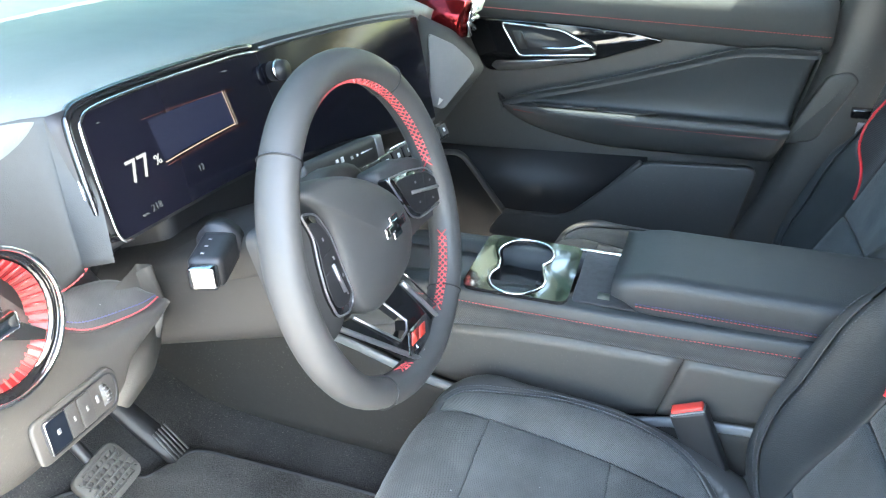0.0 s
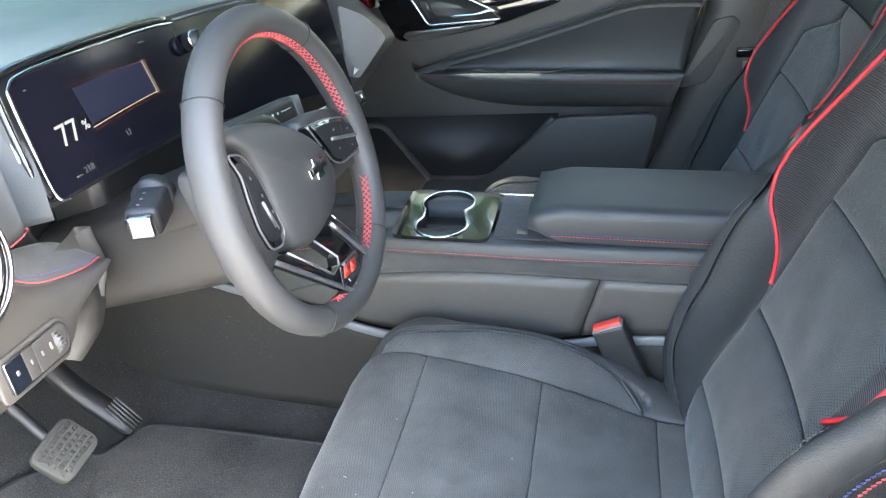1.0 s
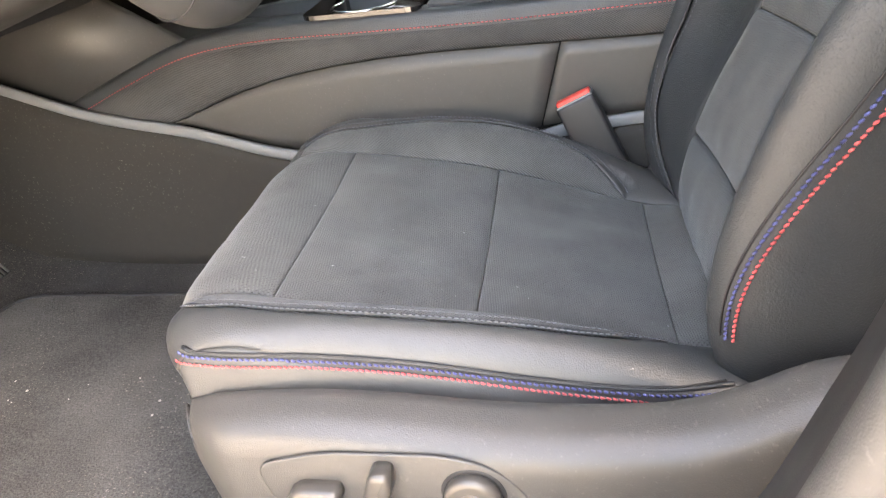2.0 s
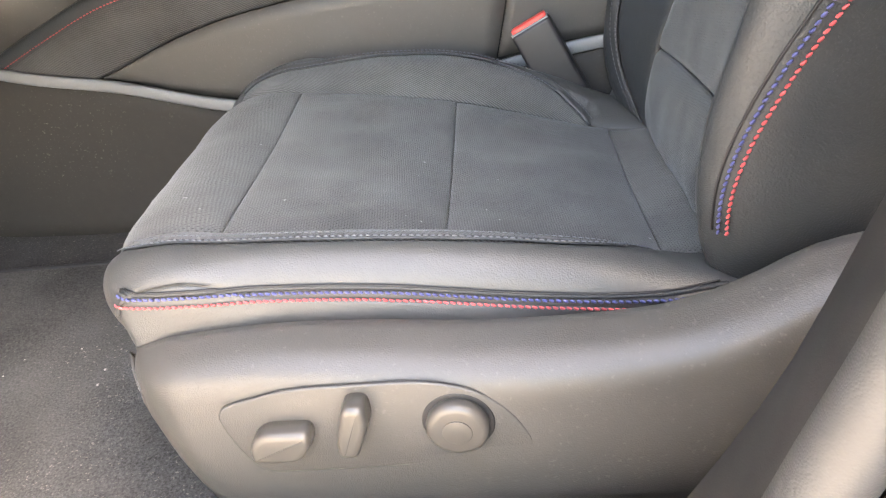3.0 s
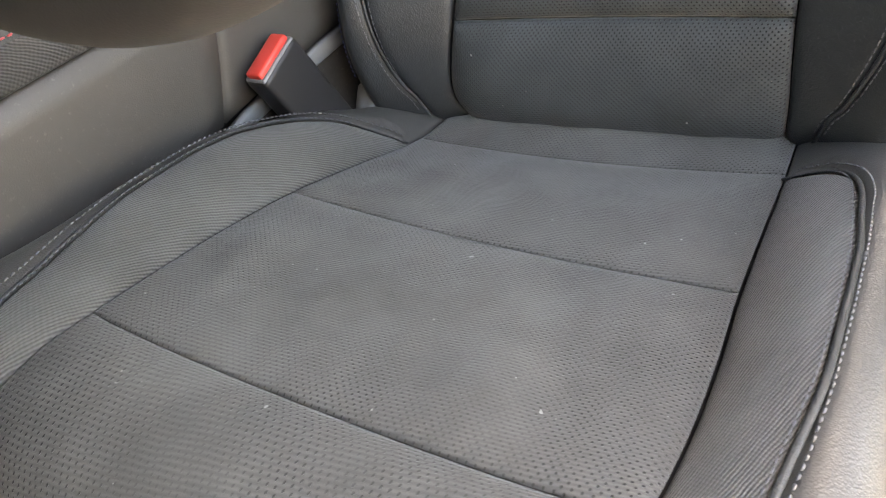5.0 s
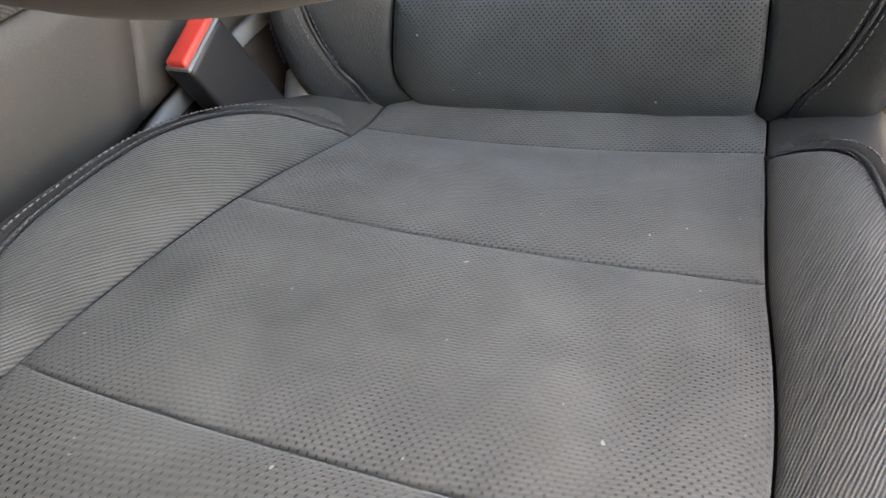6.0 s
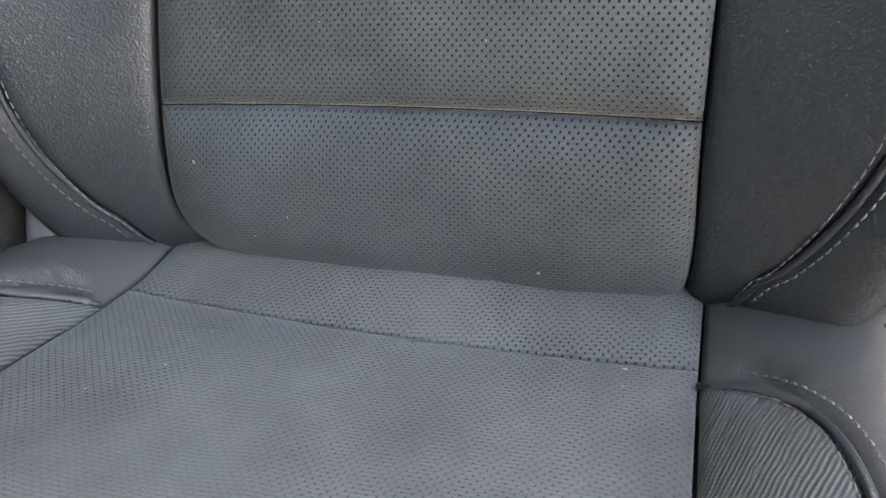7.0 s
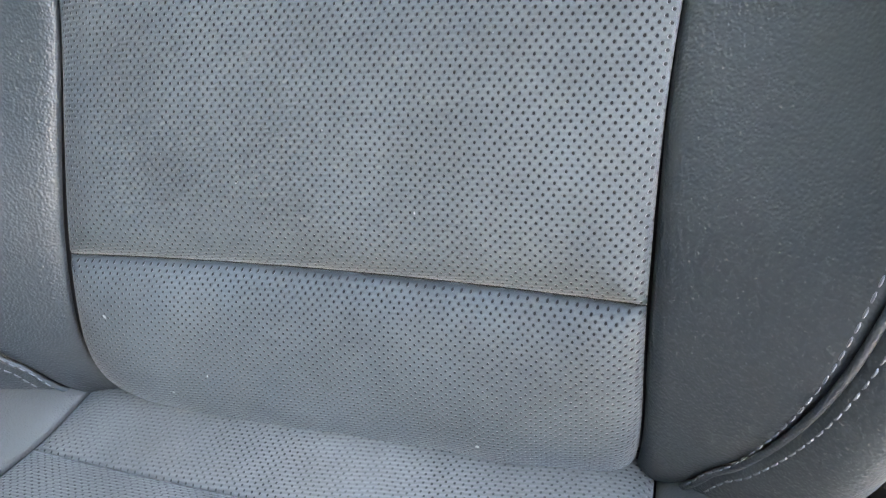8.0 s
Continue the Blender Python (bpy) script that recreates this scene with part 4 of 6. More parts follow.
# Darkened well below real glass to dim the light on the backrest.
DIM_GLASS = tinted("dim_window_glass", (0.20, 0.315, 0.315))
screen_glass = sheet(lambda u, v: Vector((lerp(-1.14, -.36, u), lerp(lerp(-.42, 1.13, v), lerp(-.25, .96, v), u), lerp(1.07, 1.60, u) + .05 * math.sin(math.pi * u) + .04 * math.sin(math.pi * v))), 10, 12)
tagged(part("windscreen", fixed(screen_glass, (-.5, 0, 1)), DIM_GLASS), "sloping windscreen glass, darkened to dim light from ahead", "windscreen", kind="structure")
SIDE_CLEAR = tinted("side_window_glass", (0.62, 0.70, 0.68))
side_glass = sheet(lambda u, v: Vector((lerp(-.75 + .42 * v, .48 + .05 * v, u), lerp(1.09, .97, v), lerp(1.03, 1.60, v) - .12 * (1 - u) * v)), 8, 8)
tagged(part("window_passenger", fixed(side_glass, (0, -1, 0)), SIDE_CLEAR), "closed clear passenger window", "window", kind="structure")
fire = sheet(lambda u, v: Vector((-.98 - .05 * v, lerp(-.45, 1.15, u), lerp(.35, 1.08, v))), 4, 4, skirt=.04)
tagged(part("wall_front", fixed(fire, (1, 0, 0)), CARPET), "black carpeted bulkhead", "wall", kind="structure")
for nm, y in (("wall_kick_near", -.46), ("wall_kick_far", 1.10)):
    tagged(part(nm, rbox((.46, .05, .72), .012, (-.84, y, .70)), PLASTIC_DARK), "dark footwell side lining", "wall", kind="structure")
cowl = rbox((.25, 1.5, .05), .015, (-1.12, MID, 1.06))
tagged(part("cowl", cowl, PAINT), "pale cowl below the windscreen", "panel", kind="structure")
bonnet = sheet(lambda u, v: Vector((lerp(-1.2, -2.1, u), lerp(-.45, 1.16, v), 1.10 - .18 * u * u - .05 * (2 * v - 1) ** 4)), 10, 10, skirt=.05)
tagged(part("bonnet", fixed(bonnet, (0, 0, 1)), PAINT), "pale painted bonnet", "bonnet", kind="structure")

# open driver's door beside the camera, unseen, added to block light from the backrest
ha, hd = Vector((-.86, -.53, 0)), Vector((.50, -.866, 0)).normalized()
hn = Vector((hd.y, -hd.x, 0))
open_door = thing("door_driver", "unseen driver door standing open to block light, dark lining and pale outer skin", "car door", kind="structure")
flat_part("lining", [ha + hd * a + Vector((0, 0, b)) for a, b in ((0, .42), (1.06, .46), (1.10, .80), (1.08, 1.04), (0, 1.06))], .07, hn, PLASTIC_DARK, open_door, r=.04, bevel=.01)
flat_part("outer_skin", [ha - hn * .10 + hd * a + Vector((0, 0, b)) for a, b in ((0, .38), (1.08, .42), (1.13, .80), (1.10, 1.05), (0, 1.07))], .10, hn, PAINT, open_door, r=.04, bevel=.01)
flat_part("door_glass", [ha + hd * a - hn * .02 + Vector((0, 0, b)) for a, b in ((.04, 1.05), (1.08, 1.03), (1.03, 1.58), (.55, 1.52))], .005, hn, DIM_GLASS, open_door, r=.02)

# ---- floor mat ----
mat_pts = curve([(-.66, -.10, 0), (-.62, -.02, 0), (-.60, .02, 0), (-.57, .025, 0), (-.555, .06, 0), (-.54, .10, 0), (-.50, .118, 0), (-.36, .128, 0), (-.15, .132, 0), (.02, .12, 0), (.04, 0, 0), (.03, -.20, 0), (-.02, -.29, 0), (-.30, -.31, 0), (-.60, -.30, 0), (-.67, -.22, 0)], 90, True)


def mat_z(p):
    return Vector((p.x, p.y, table(p.x, [(-.95, .62), (-.75, .50), (-.64, .425), (-.55, .402), (-.30, .39), (.80, .385)]) + .006))


floor_mat = thing("floor_mat", "dark grey pile floor mat with a bound edge", "floor mat")
bm = bmesh.new()
vs = [bm.verts.new(mat_z(p)) for p in mat_pts]
ed = [bm.edges.new((vs[i], vs[(i + 1) % len(vs)])) for i in range(len(vs))]
bmesh.ops.triangle_fill(bm, use_beauty=True, use_dissolve=False, edges=ed)
r = bmesh.ops.extrude_face_region(bm, geom=list(bm.faces))
bmesh.ops.translate(bm, vec=(0, 0, .007), verts=[g for g in r["geom"] if isinstance(g, bmesh.types.BMVert)])
bmesh.ops.recalc_face_normals(bm, faces=bm.faces)
part("mat_cloth", bm, MAT_CLOTH, floor_mat, smooth=False)
part("bound_edge", tube([mat_z(p) + Vector((0, 0, .005)) for p in mat_pts], .005, 8, closed=True), SEAL, floor_mat, "stitched black binding")

# ---- pedals ----
brake = thing("brake_pedal", "ribbed worn rubber brake pedal", "pedal", "pedals")
c, ex = Vector((-.515, -.085, .541)), Vector((.68, .10, -.72)).normalized()
ez = Vector((.0, .98, .155))
ez = (ez - ex * ez.dot(ex)).normalized()
rotm = Matrix((ex, ez, ex.cross(ez))).transposed()
face = ex.cross(ez) if ex.cross(ez).x > 0 else -ex.cross(ez)
flat_part("pad", [c - face * .009 + ex * a + ez * b for a, b in ((-.035, -.043), (.035, -.043), (.035, .043), (-.035, .043))], .016, face, RUBBER, brake, r=.018, bevel=.003)
for i in range(6):
    part("rib", rbox((.0036, .070 if 0 < i < 5 else .052, .009), .0012, c + ex * (-.026 + .0104 * i) + face * .0100, rotm), RUBBER, brake)
for i in range(7):
    for sd in (-1, 1):
        turn = rotm @ Matrix.Rotation(sd * .42, 3, "Z")
        part("cross_rib", rbox((.050, .0024, .0070), .0008, c + ez * (-.027 + .009 * i) + face * .0088, turn), RUBBER, brake)
part("arm", tube(curve([c + Vector((-.01, 0, 0)), c + Vector((-.08, .0, .10)), c + Vector((-.16, .01, .26))], 12), .010, 8), PLASTIC_DARK, brake)
gas = thing("accelerator_pedal", "dark ribbed accelerator pedal", "pedal", "pedals")
rings = []
for k in range(13):
    t = k / 12
    p = Vector((-.475, .022, .50)).lerp(Vector((-.57, -.02, .68)), t) + Vector((-.02 * math.sin(t * math.pi), 0, 0))
    w = lerp(.019, .015, t)
    rings.append([p + Vector((.004, -w, 0)), p + Vector((.004, w, .0)), p + Vector((-.012, w, -.004)), p + Vector((-.012, -w, -.004))])
part("pad", loft(rings), PLASTIC_DARK, gas)
for i in range(5):
    a, b = Vector((-.471, .008 + .007 * i, .502)), Vector((-.499, .001 + .0066 * i, .552))
    part("rib", tube([a, b], .0017, 6), PLASTIC, gas)

# ---- centre console ----
console = thing("centre_console", "black centre console with leather edges and red stitching", "console")
STITCH_Z = [(-.48, .630), (-.465, .636), (-.372, .673), (-.271, .707), (-.166, .721), (-.023, .722), (.175, .722), (.40, .728), (.60, .73)]
PANEL_Z = [(-.48, .60), (-.341, .607), (-.203, .650), (-.097, .673), (.047, .686), (.271, .688), (.60, .69)]
STRIP_Z = [(-.60, .70), (-.44, .640), (-.29, .606), (-.131, .561), (.05, .545), (.20, .560), (.25, .573), (.38, .588), (.60, .60)]
for sg, nm in ((-1, "near"), (1, "far")):
    Y = lambda d: .365 + sg * (.095 - d)
    rings = []
    for k in range(61):
        x = lerp(-.475, .62, k / 60)
        zs, zp = table(x, STITCH_Z), table(x, PANEL_Z)
        zp = min(zp, zs - .006)
        top = zs + .020
        rings.append([Vector((x, Y(d), z)) for d, z in ((.045, top - .03), (.045, top - .001), (.030, top), (.012, top), (.006, top - .002), (.003, top - .007), (.0015, zs + .004), (.0005, zs), (.0, zs - .003), (.0, lerp(zs, zp, .5)), (.001, zp + .002), (.004, zp), (.02, zp - .002), (.045, zp - .01))])
    part("edge_pad", loft(rings), LEATHER, console, "black leather edge pad")
    part("edge_cloth", fixed(sheet(lambda u, v: Vector((lerp(-.472, .615, u), Y(-.0012), lerp(min(table(lerp(-.472, .615, u), PANEL_Z), table(lerp(-.472, .615, u), STITCH_Z) - .006) + .003, table(lerp(-.472, .615, u), STITCH_Z) - .0045, v))), 60, 3, skirt=.002), (0, sg, 0)), RIBBED_DARK, console, "fine ribbed cloth band")
    stitches([Vector((lerp(-.47, .60, k / 120), Y(-.0005), table(lerp(-.47, .60, k / 120), STITCH_Z))) for k in range(121)], RED_THREAD, console, .0040, .0016, .0008, "red_stitching", .0, (0, -sg * -1, 0) if sg > 0 else (0, -1, 0), lift=.001)
    for x0, x1 in ((-.46, .255), (.2575, .62)):
        def side(u, v, x0=x0, x1=x1):
            z1 = table(lerp(x0, x1, u), PANEL_Z) - .002
            z0 = table(lerp(x0, x1, u), STRIP_Z)
            lean = (.03 * (1 - v)) if x0 > 0 else (.03 * (1 - v)) * u
            x = lerp(x0, x1, u) - lean
            return Vector((x, Y(.003 + .005 * (1 - v) ** 3), lerp(min(z0, z1 - .002), z1, v)))
        part("side_panel", fixed(sheet(side, 30, 6, skirt=.012), (0, sg, 0)), PLASTIC_WARM, console)
    band = []
    for k in range(49):
        x = lerp(-.60, .60, k / 48)
        d, z = -.008 + .012 * ease(-.1, .2, x), table(x, STRIP_Z) - .006
        band.append([Vector((x, Y(d + a), z + b)) for a, b in ((.004, .0085), (-.002, .0080), (-.0035, .0055), (-.0035, -.0055), (-.002, -.0080), (.004, -.0085))])
    part("trim_strip", loft(band), PLASTIC_GREY, console, "grey plastic strip")
    part("lower_lining", fixed(sheet(lambda u, v: Vector((lerp(-.85, .60, u), Y(-.006 - .028 * (1 - v) + .012 * ease(-.1, .2, lerp(-.85, .6, u))), lerp(.385, max(.40, table(lerp(-.85, .60, u), STRIP_Z) - .008), v))), 40, 8, skirt=.02), (0, sg, 0)), LINING if sg < 0 else CARPET, console)
# top: front tray, cup holders, pad
part("front_tray", rbox((.34, .155, .02), .006, (-.26, .365, .715)), PLASTIC, console)
ring_out = rounded([Vector((-.086, .274, .747)), Vector((.080, .274, .747)), Vector((.070, .452, .747)), Vector((-.094, .452, .747))], .02, 5)
ca, cb, ra, rb = Vector((-.016, .402, .747)), Vector((-.008, .318, .747)), .046, .044
hole = []
for i in range(28):
    a = radians(-40 + 260 * i / 27)
    hole.append(ca + Vector((math.cos(a), math.sin(a), 0)) * ra)
for i in range(28):
    a = radians(150 + 240 * i / 27)
    hole.append(cb + Vector((math.cos(a), math.sin(a), 0)) * rb)
bm = bmesh.new()
E_ = []
for loop in (ring_out, hole):
    vv = [bm.verts.new(p) for p in loop]
    E_ += [bm.edges.new((vv[i], vv[(i + 1) % len(vv)])) for i in range(len(vv))]
bmesh.ops.triangle_fill(bm, use_beauty=True, use_dissolve=False, edges=E_)
fixed(bm, (0, 0, 1))
r = bmesh.ops.extrude_face_region(bm, geom=list(bm.faces))
bmesh.ops.translate(bm, vec=(0, 0, -.006), verts=[g for g in r["geom"] if isinstance(g, bmesh.types.BMVert)])
bmesh.ops.recalc_face_normals(bm, faces=bm.faces)
cups = part("cup_holder_plate", bm, PIANO, console, "gloss black plate", smooth=False)
part("chrome_rim", tube([p + Vector((0, 0, .0008)) for p in hole], .0026, 8, closed=True, flat=.6, up=(0, 0, 1)), CHROME, cups, "chrome rim")
wall = loft([[p + Vector((0, 0, -.002)) for p in hole], [p * .97 + (ca + cb) * .5 * .03 + Vector((0, 0, -.07)) for p in hole]], caps=False)
bmesh.ops.holes_fill(wall, edges=[e for e in wall.edges if e.is_boundary and e.verts[0].co.z < .70], sides=0)
part("cup_well", wall, PLASTIC_DARK, cups)
part("rubber_tab", rbox((.020, .014, .03), .006, (.018, .372, .700)), PLASTIC, cups)
flat_part("charging_pad", [(.084, .290, .737), (.200, .290, .737), (.20, .45, .737), (.076, .45, .737)], .008, (0, 0, 1), MESH_CLOTH, console, "dark dimpled rubber pad", r=.01, bevel=.002)
flat_part("pad_label", [(.120, .304, .7452), (.138, .304, .7452), (.136, .322, .7452), (.118, .322, .7452)], .0008, (0, 0, 1), surface("sticker", (.13, .125, .10), .4, vary=.3, large=60), console, "small pale sticker")
part("pad_rail", rbox((.10, .006, .006), .002, (.115, .447, .745)), CHROME, console)
# armrest lid
rings = []
for k in range(25):
    t = k / 24
    x = lerp(.142, .60, t)
    fr = ease(.142, .20, x)
    top = lerp(.794, .806, fr)
    low = lerp(.764, .742, ease(.142, .192, x))
    y0, y1 = .283, .457
    rr = .020
    ring = []
    for cy, cz, a0 in ((y1 - rr, top - rr, 0), (y0 + rr, top - rr, 90), (y0 + .008, low + .008, 180), (y1 - .008, low + .008, 270)):
        q = rr if a0 < 180 else .008
        for i in range(5):
            a = radians(a0 + 22.5 * i)
            ring.append(Vector((x, cy + q * math.cos(a), cz + q * math.sin(a))))
    rings.append(ring)
part("armrest_lid", loft(rings), LEATHER, console, "padded black leather armrest lid")
for d, m, nm in ((.0, RED_THREAD, "red_stitching"), (.004, BLUE_THREAD, "blue_stitching")):
    stitches([Vector((lerp(.18, .60, k / 60), .2825, .757 + d + .01 * t0)) for k in range(61) for t0 in (0,)], m, console, .004, .0016, .0008, nm, 0, (0, -1, 0), lift=.0006)
flat_part("front_side_panel", [(-.66, .285, .70), (-.46, .283, .632), (-.36, .283, .672), (-.26, .285, .715), (-.40, .290, .80), (-.66, .290, .84)], .02, (0, 1, 0), PLASTIC, console, "grained grey plastic side")
part("console_core", rbox((1.0, .13, .30), .01, (.12, .365, .56)), PLASTIC_DARK, console)

# ---- belt buckle ----
buckle = thing("belt_buckle", "black seat belt buckle with a red release button", "belt buckle")
ax = Vector((-.10, .02, .22)).normalized()
wx = Vector((.9, 0, .42)).normalized()
nx = ax.cross(wx).normalized()
wx = nx.cross(ax).normalized()
bc = Vector((.270, .250, .622))
rm = Matrix((wx, nx, ax)).transposed()
part("housing", rbox((.052, .026, .115), .005, bc - ax * .062, rm), PLASTIC_DARK, buckle)
part("release_button", rbox((.046, .018, .012), .003, bc - ax * .004, rm), RED_PLASTIC, buckle, "bright red release button")
part("button_frame", rbox((.050, .0235, .006), .002, bc - ax * .006, rm), PLASTIC_GREY, buckle)
part("strap", rbox((.034, .008, .12), .002, bc - ax * .17, rm), PLASTIC_DARK, buckle)

# ---- passenger door ----
door = thing("passenger_door", "black passenger door with leather armrest and red stitching", "car door")


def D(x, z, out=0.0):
    """A place on the lining: out is how far it stands into the car, sheared along the camera's line of sight."""
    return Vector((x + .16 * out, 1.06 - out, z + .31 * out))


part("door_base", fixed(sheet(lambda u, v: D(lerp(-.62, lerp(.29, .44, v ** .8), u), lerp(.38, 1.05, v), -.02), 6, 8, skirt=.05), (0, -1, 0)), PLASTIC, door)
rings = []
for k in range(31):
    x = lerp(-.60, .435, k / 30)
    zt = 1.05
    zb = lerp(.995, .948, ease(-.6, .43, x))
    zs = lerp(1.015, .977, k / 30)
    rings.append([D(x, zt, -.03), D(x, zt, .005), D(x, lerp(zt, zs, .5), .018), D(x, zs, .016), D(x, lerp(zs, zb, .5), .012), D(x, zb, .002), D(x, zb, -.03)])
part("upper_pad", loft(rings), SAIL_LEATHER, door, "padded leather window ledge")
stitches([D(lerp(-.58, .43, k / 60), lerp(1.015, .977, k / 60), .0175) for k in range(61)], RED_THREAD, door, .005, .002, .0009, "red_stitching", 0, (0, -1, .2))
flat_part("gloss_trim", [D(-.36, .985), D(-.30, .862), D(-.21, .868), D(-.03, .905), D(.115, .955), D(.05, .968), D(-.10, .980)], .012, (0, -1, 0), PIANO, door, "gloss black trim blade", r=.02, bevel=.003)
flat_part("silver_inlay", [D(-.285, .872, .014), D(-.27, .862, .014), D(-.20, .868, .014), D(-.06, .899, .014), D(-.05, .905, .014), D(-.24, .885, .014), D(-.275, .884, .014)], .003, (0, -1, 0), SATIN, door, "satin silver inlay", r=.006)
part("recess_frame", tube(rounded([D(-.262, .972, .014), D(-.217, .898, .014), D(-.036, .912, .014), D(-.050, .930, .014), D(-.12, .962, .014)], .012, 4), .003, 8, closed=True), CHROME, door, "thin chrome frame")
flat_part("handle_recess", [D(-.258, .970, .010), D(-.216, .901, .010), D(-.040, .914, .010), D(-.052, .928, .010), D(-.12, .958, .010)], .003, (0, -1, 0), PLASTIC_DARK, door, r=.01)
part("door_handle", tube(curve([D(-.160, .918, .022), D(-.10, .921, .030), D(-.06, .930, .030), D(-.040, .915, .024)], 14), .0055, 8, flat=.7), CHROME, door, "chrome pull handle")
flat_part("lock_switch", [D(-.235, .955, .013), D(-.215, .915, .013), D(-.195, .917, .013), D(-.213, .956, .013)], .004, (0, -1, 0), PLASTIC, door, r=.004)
# middle panel and armrest as one moulded form
RIDGE_Z = [(-.262, .787), (-.20, .812), (-.03, .858), (.12, .903), (.25, .944), (.30, .951), (.42, .952)]
ARM_LOW = [(-.262, .776), (-.235, .756), (-.17, .728), (-.08, .708), (.02, .698), (.36, .702)]


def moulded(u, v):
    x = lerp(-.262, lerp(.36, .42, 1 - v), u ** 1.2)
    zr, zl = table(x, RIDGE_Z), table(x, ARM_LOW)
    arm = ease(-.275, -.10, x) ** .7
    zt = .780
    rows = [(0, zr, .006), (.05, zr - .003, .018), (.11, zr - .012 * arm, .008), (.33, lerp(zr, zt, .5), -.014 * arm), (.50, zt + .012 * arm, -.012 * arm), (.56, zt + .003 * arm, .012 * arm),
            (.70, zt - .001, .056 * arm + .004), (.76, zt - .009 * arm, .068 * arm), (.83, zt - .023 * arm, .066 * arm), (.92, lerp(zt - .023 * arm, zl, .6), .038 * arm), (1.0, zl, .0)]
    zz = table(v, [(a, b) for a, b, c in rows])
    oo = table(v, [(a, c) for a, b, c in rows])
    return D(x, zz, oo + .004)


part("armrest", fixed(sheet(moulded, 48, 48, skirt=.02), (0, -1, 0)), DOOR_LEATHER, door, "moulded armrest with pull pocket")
stitches([D(lerp(-.225, .355, k / 80), .756 + .012 * (1 - k / 80) ** 4, .0665 * (ease(-.275, -.10, lerp(-.225, .355, k / 80)) ** .7) + .002) for k in range(81)], RED_THREAD, door, .005, .002, .0009, "red_stitching", 0, (0, -1, .3))
stitches([D(lerp(-.225, .355, k / 80), .761 + .012 * (1 - k / 80) ** 4, .0670 * (ease(-.275, -.10, lerp(-.225, .355, k / 80)) ** .7) + .002) for k in range(81)], BLUE_THREAD, door, .005, .002, .0008, "blue_stitching", 0, (0, -1, .3))
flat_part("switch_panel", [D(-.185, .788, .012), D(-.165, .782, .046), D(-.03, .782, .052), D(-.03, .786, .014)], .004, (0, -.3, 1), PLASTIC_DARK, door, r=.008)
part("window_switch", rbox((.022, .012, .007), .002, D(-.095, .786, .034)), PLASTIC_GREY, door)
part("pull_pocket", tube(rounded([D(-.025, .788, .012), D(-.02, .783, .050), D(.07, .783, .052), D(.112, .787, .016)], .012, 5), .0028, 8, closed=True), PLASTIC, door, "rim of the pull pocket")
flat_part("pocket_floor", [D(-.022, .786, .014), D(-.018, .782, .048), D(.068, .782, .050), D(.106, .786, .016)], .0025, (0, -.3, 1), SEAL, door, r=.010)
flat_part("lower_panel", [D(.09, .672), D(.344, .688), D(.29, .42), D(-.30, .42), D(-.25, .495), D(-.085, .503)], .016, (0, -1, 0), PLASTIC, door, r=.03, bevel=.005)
# flat dark sheet on the lining stands in for the pocket's shaded depth
flat_part("pocket_shade", [D(-.60, .66, -.016), D(-.36, .66, -.016), D(.10, .68, -.016), D(.10, .40, -.016), D(-.60, .40, -.016)], .003, (0, -1, 0), PLASTIC_DARK, door)
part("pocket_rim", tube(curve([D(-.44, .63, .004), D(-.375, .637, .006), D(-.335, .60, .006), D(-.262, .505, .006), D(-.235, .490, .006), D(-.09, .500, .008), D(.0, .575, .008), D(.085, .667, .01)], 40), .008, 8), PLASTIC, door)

# ---- passenger seat belt ----
belt = thing("seat_belt", "dark grey seat belt with its tongue on the far pillar", "seat belt")
way = curve([(.64, 1.05, 1.35), (.585, 1.035, .98), (.545, 1.03, .80), (.515, 1.03, .60), (.50, 1.03, .42)], 40)
part("webbing", loft([[p + Vector((-.024, -.0, -.006)), p + Vector((.024, .004, .006)), p + Vector((.024, .006, .006)), p + Vector((-.024, .002, -.006))] for p in way]), BELT, belt)
part("belt_guide", rbox((.078, .018, .022), .006, (.535, 1.028, .838)), PIANO, belt, "black belt guide")
part("tongue", rbox((.030, .006, .050), .004, (.527, 1.022, .795)), SATIN, belt, "metal belt tongue")
part("tongue_slot", rbox((.014, .008, .016), .002, (.526, 1.021, .785)), PLASTIC_DARK, belt)
pl = rounded([Vector((.375, 1.068, .745)), Vector((.445, 1.068, .760)), Vector((.505, 1.068, .895)), Vector((.485, 1.068, .915)), Vector((.445, 1.068, .905))], .018, 5)
part("pillar_recess", slab(pl, .016, (0, -1, 0), .007, segments=3), PLASTIC, pillar_far)

# ---- crumbs on the mat ----
rng = random.Random(11)
crumbs = bmesh.new()
for i in range(14):
    x, y = (rng.gauss(-.33, .05), rng.gauss(-.11, .05)) if i < 9 else (rng.uniform(-.55, -.1), rng.uniform(-.24, .11))
    s_ = rng.uniform(.0006, .0018)
    b2 = bmesh.new()
    bmesh.ops.create_icosphere(b2, subdivisions=1, radius=s_)
    bmesh.ops.transform(b2, matrix=Matrix.Translation((x, y, mat_z(Vector((x, y, 0))).z + .0085)) @ Matrix.Diagonal((1, rng.uniform(.6, 2.0), .7, 1)), verts=b2.verts)
    join(crumbs, b2)
tagged(part("crumbs", crumbs, surface("crumb", (.34, .31, .27), .8, vary=.3, large=80)), "pale crumbs and grit on the mat", "crumbs", kind="stuff")

# ---- dashboard ----
dash = thing("dashboard", "grey-black padded dashboard with stitched shelf and round vents", "dashboard")


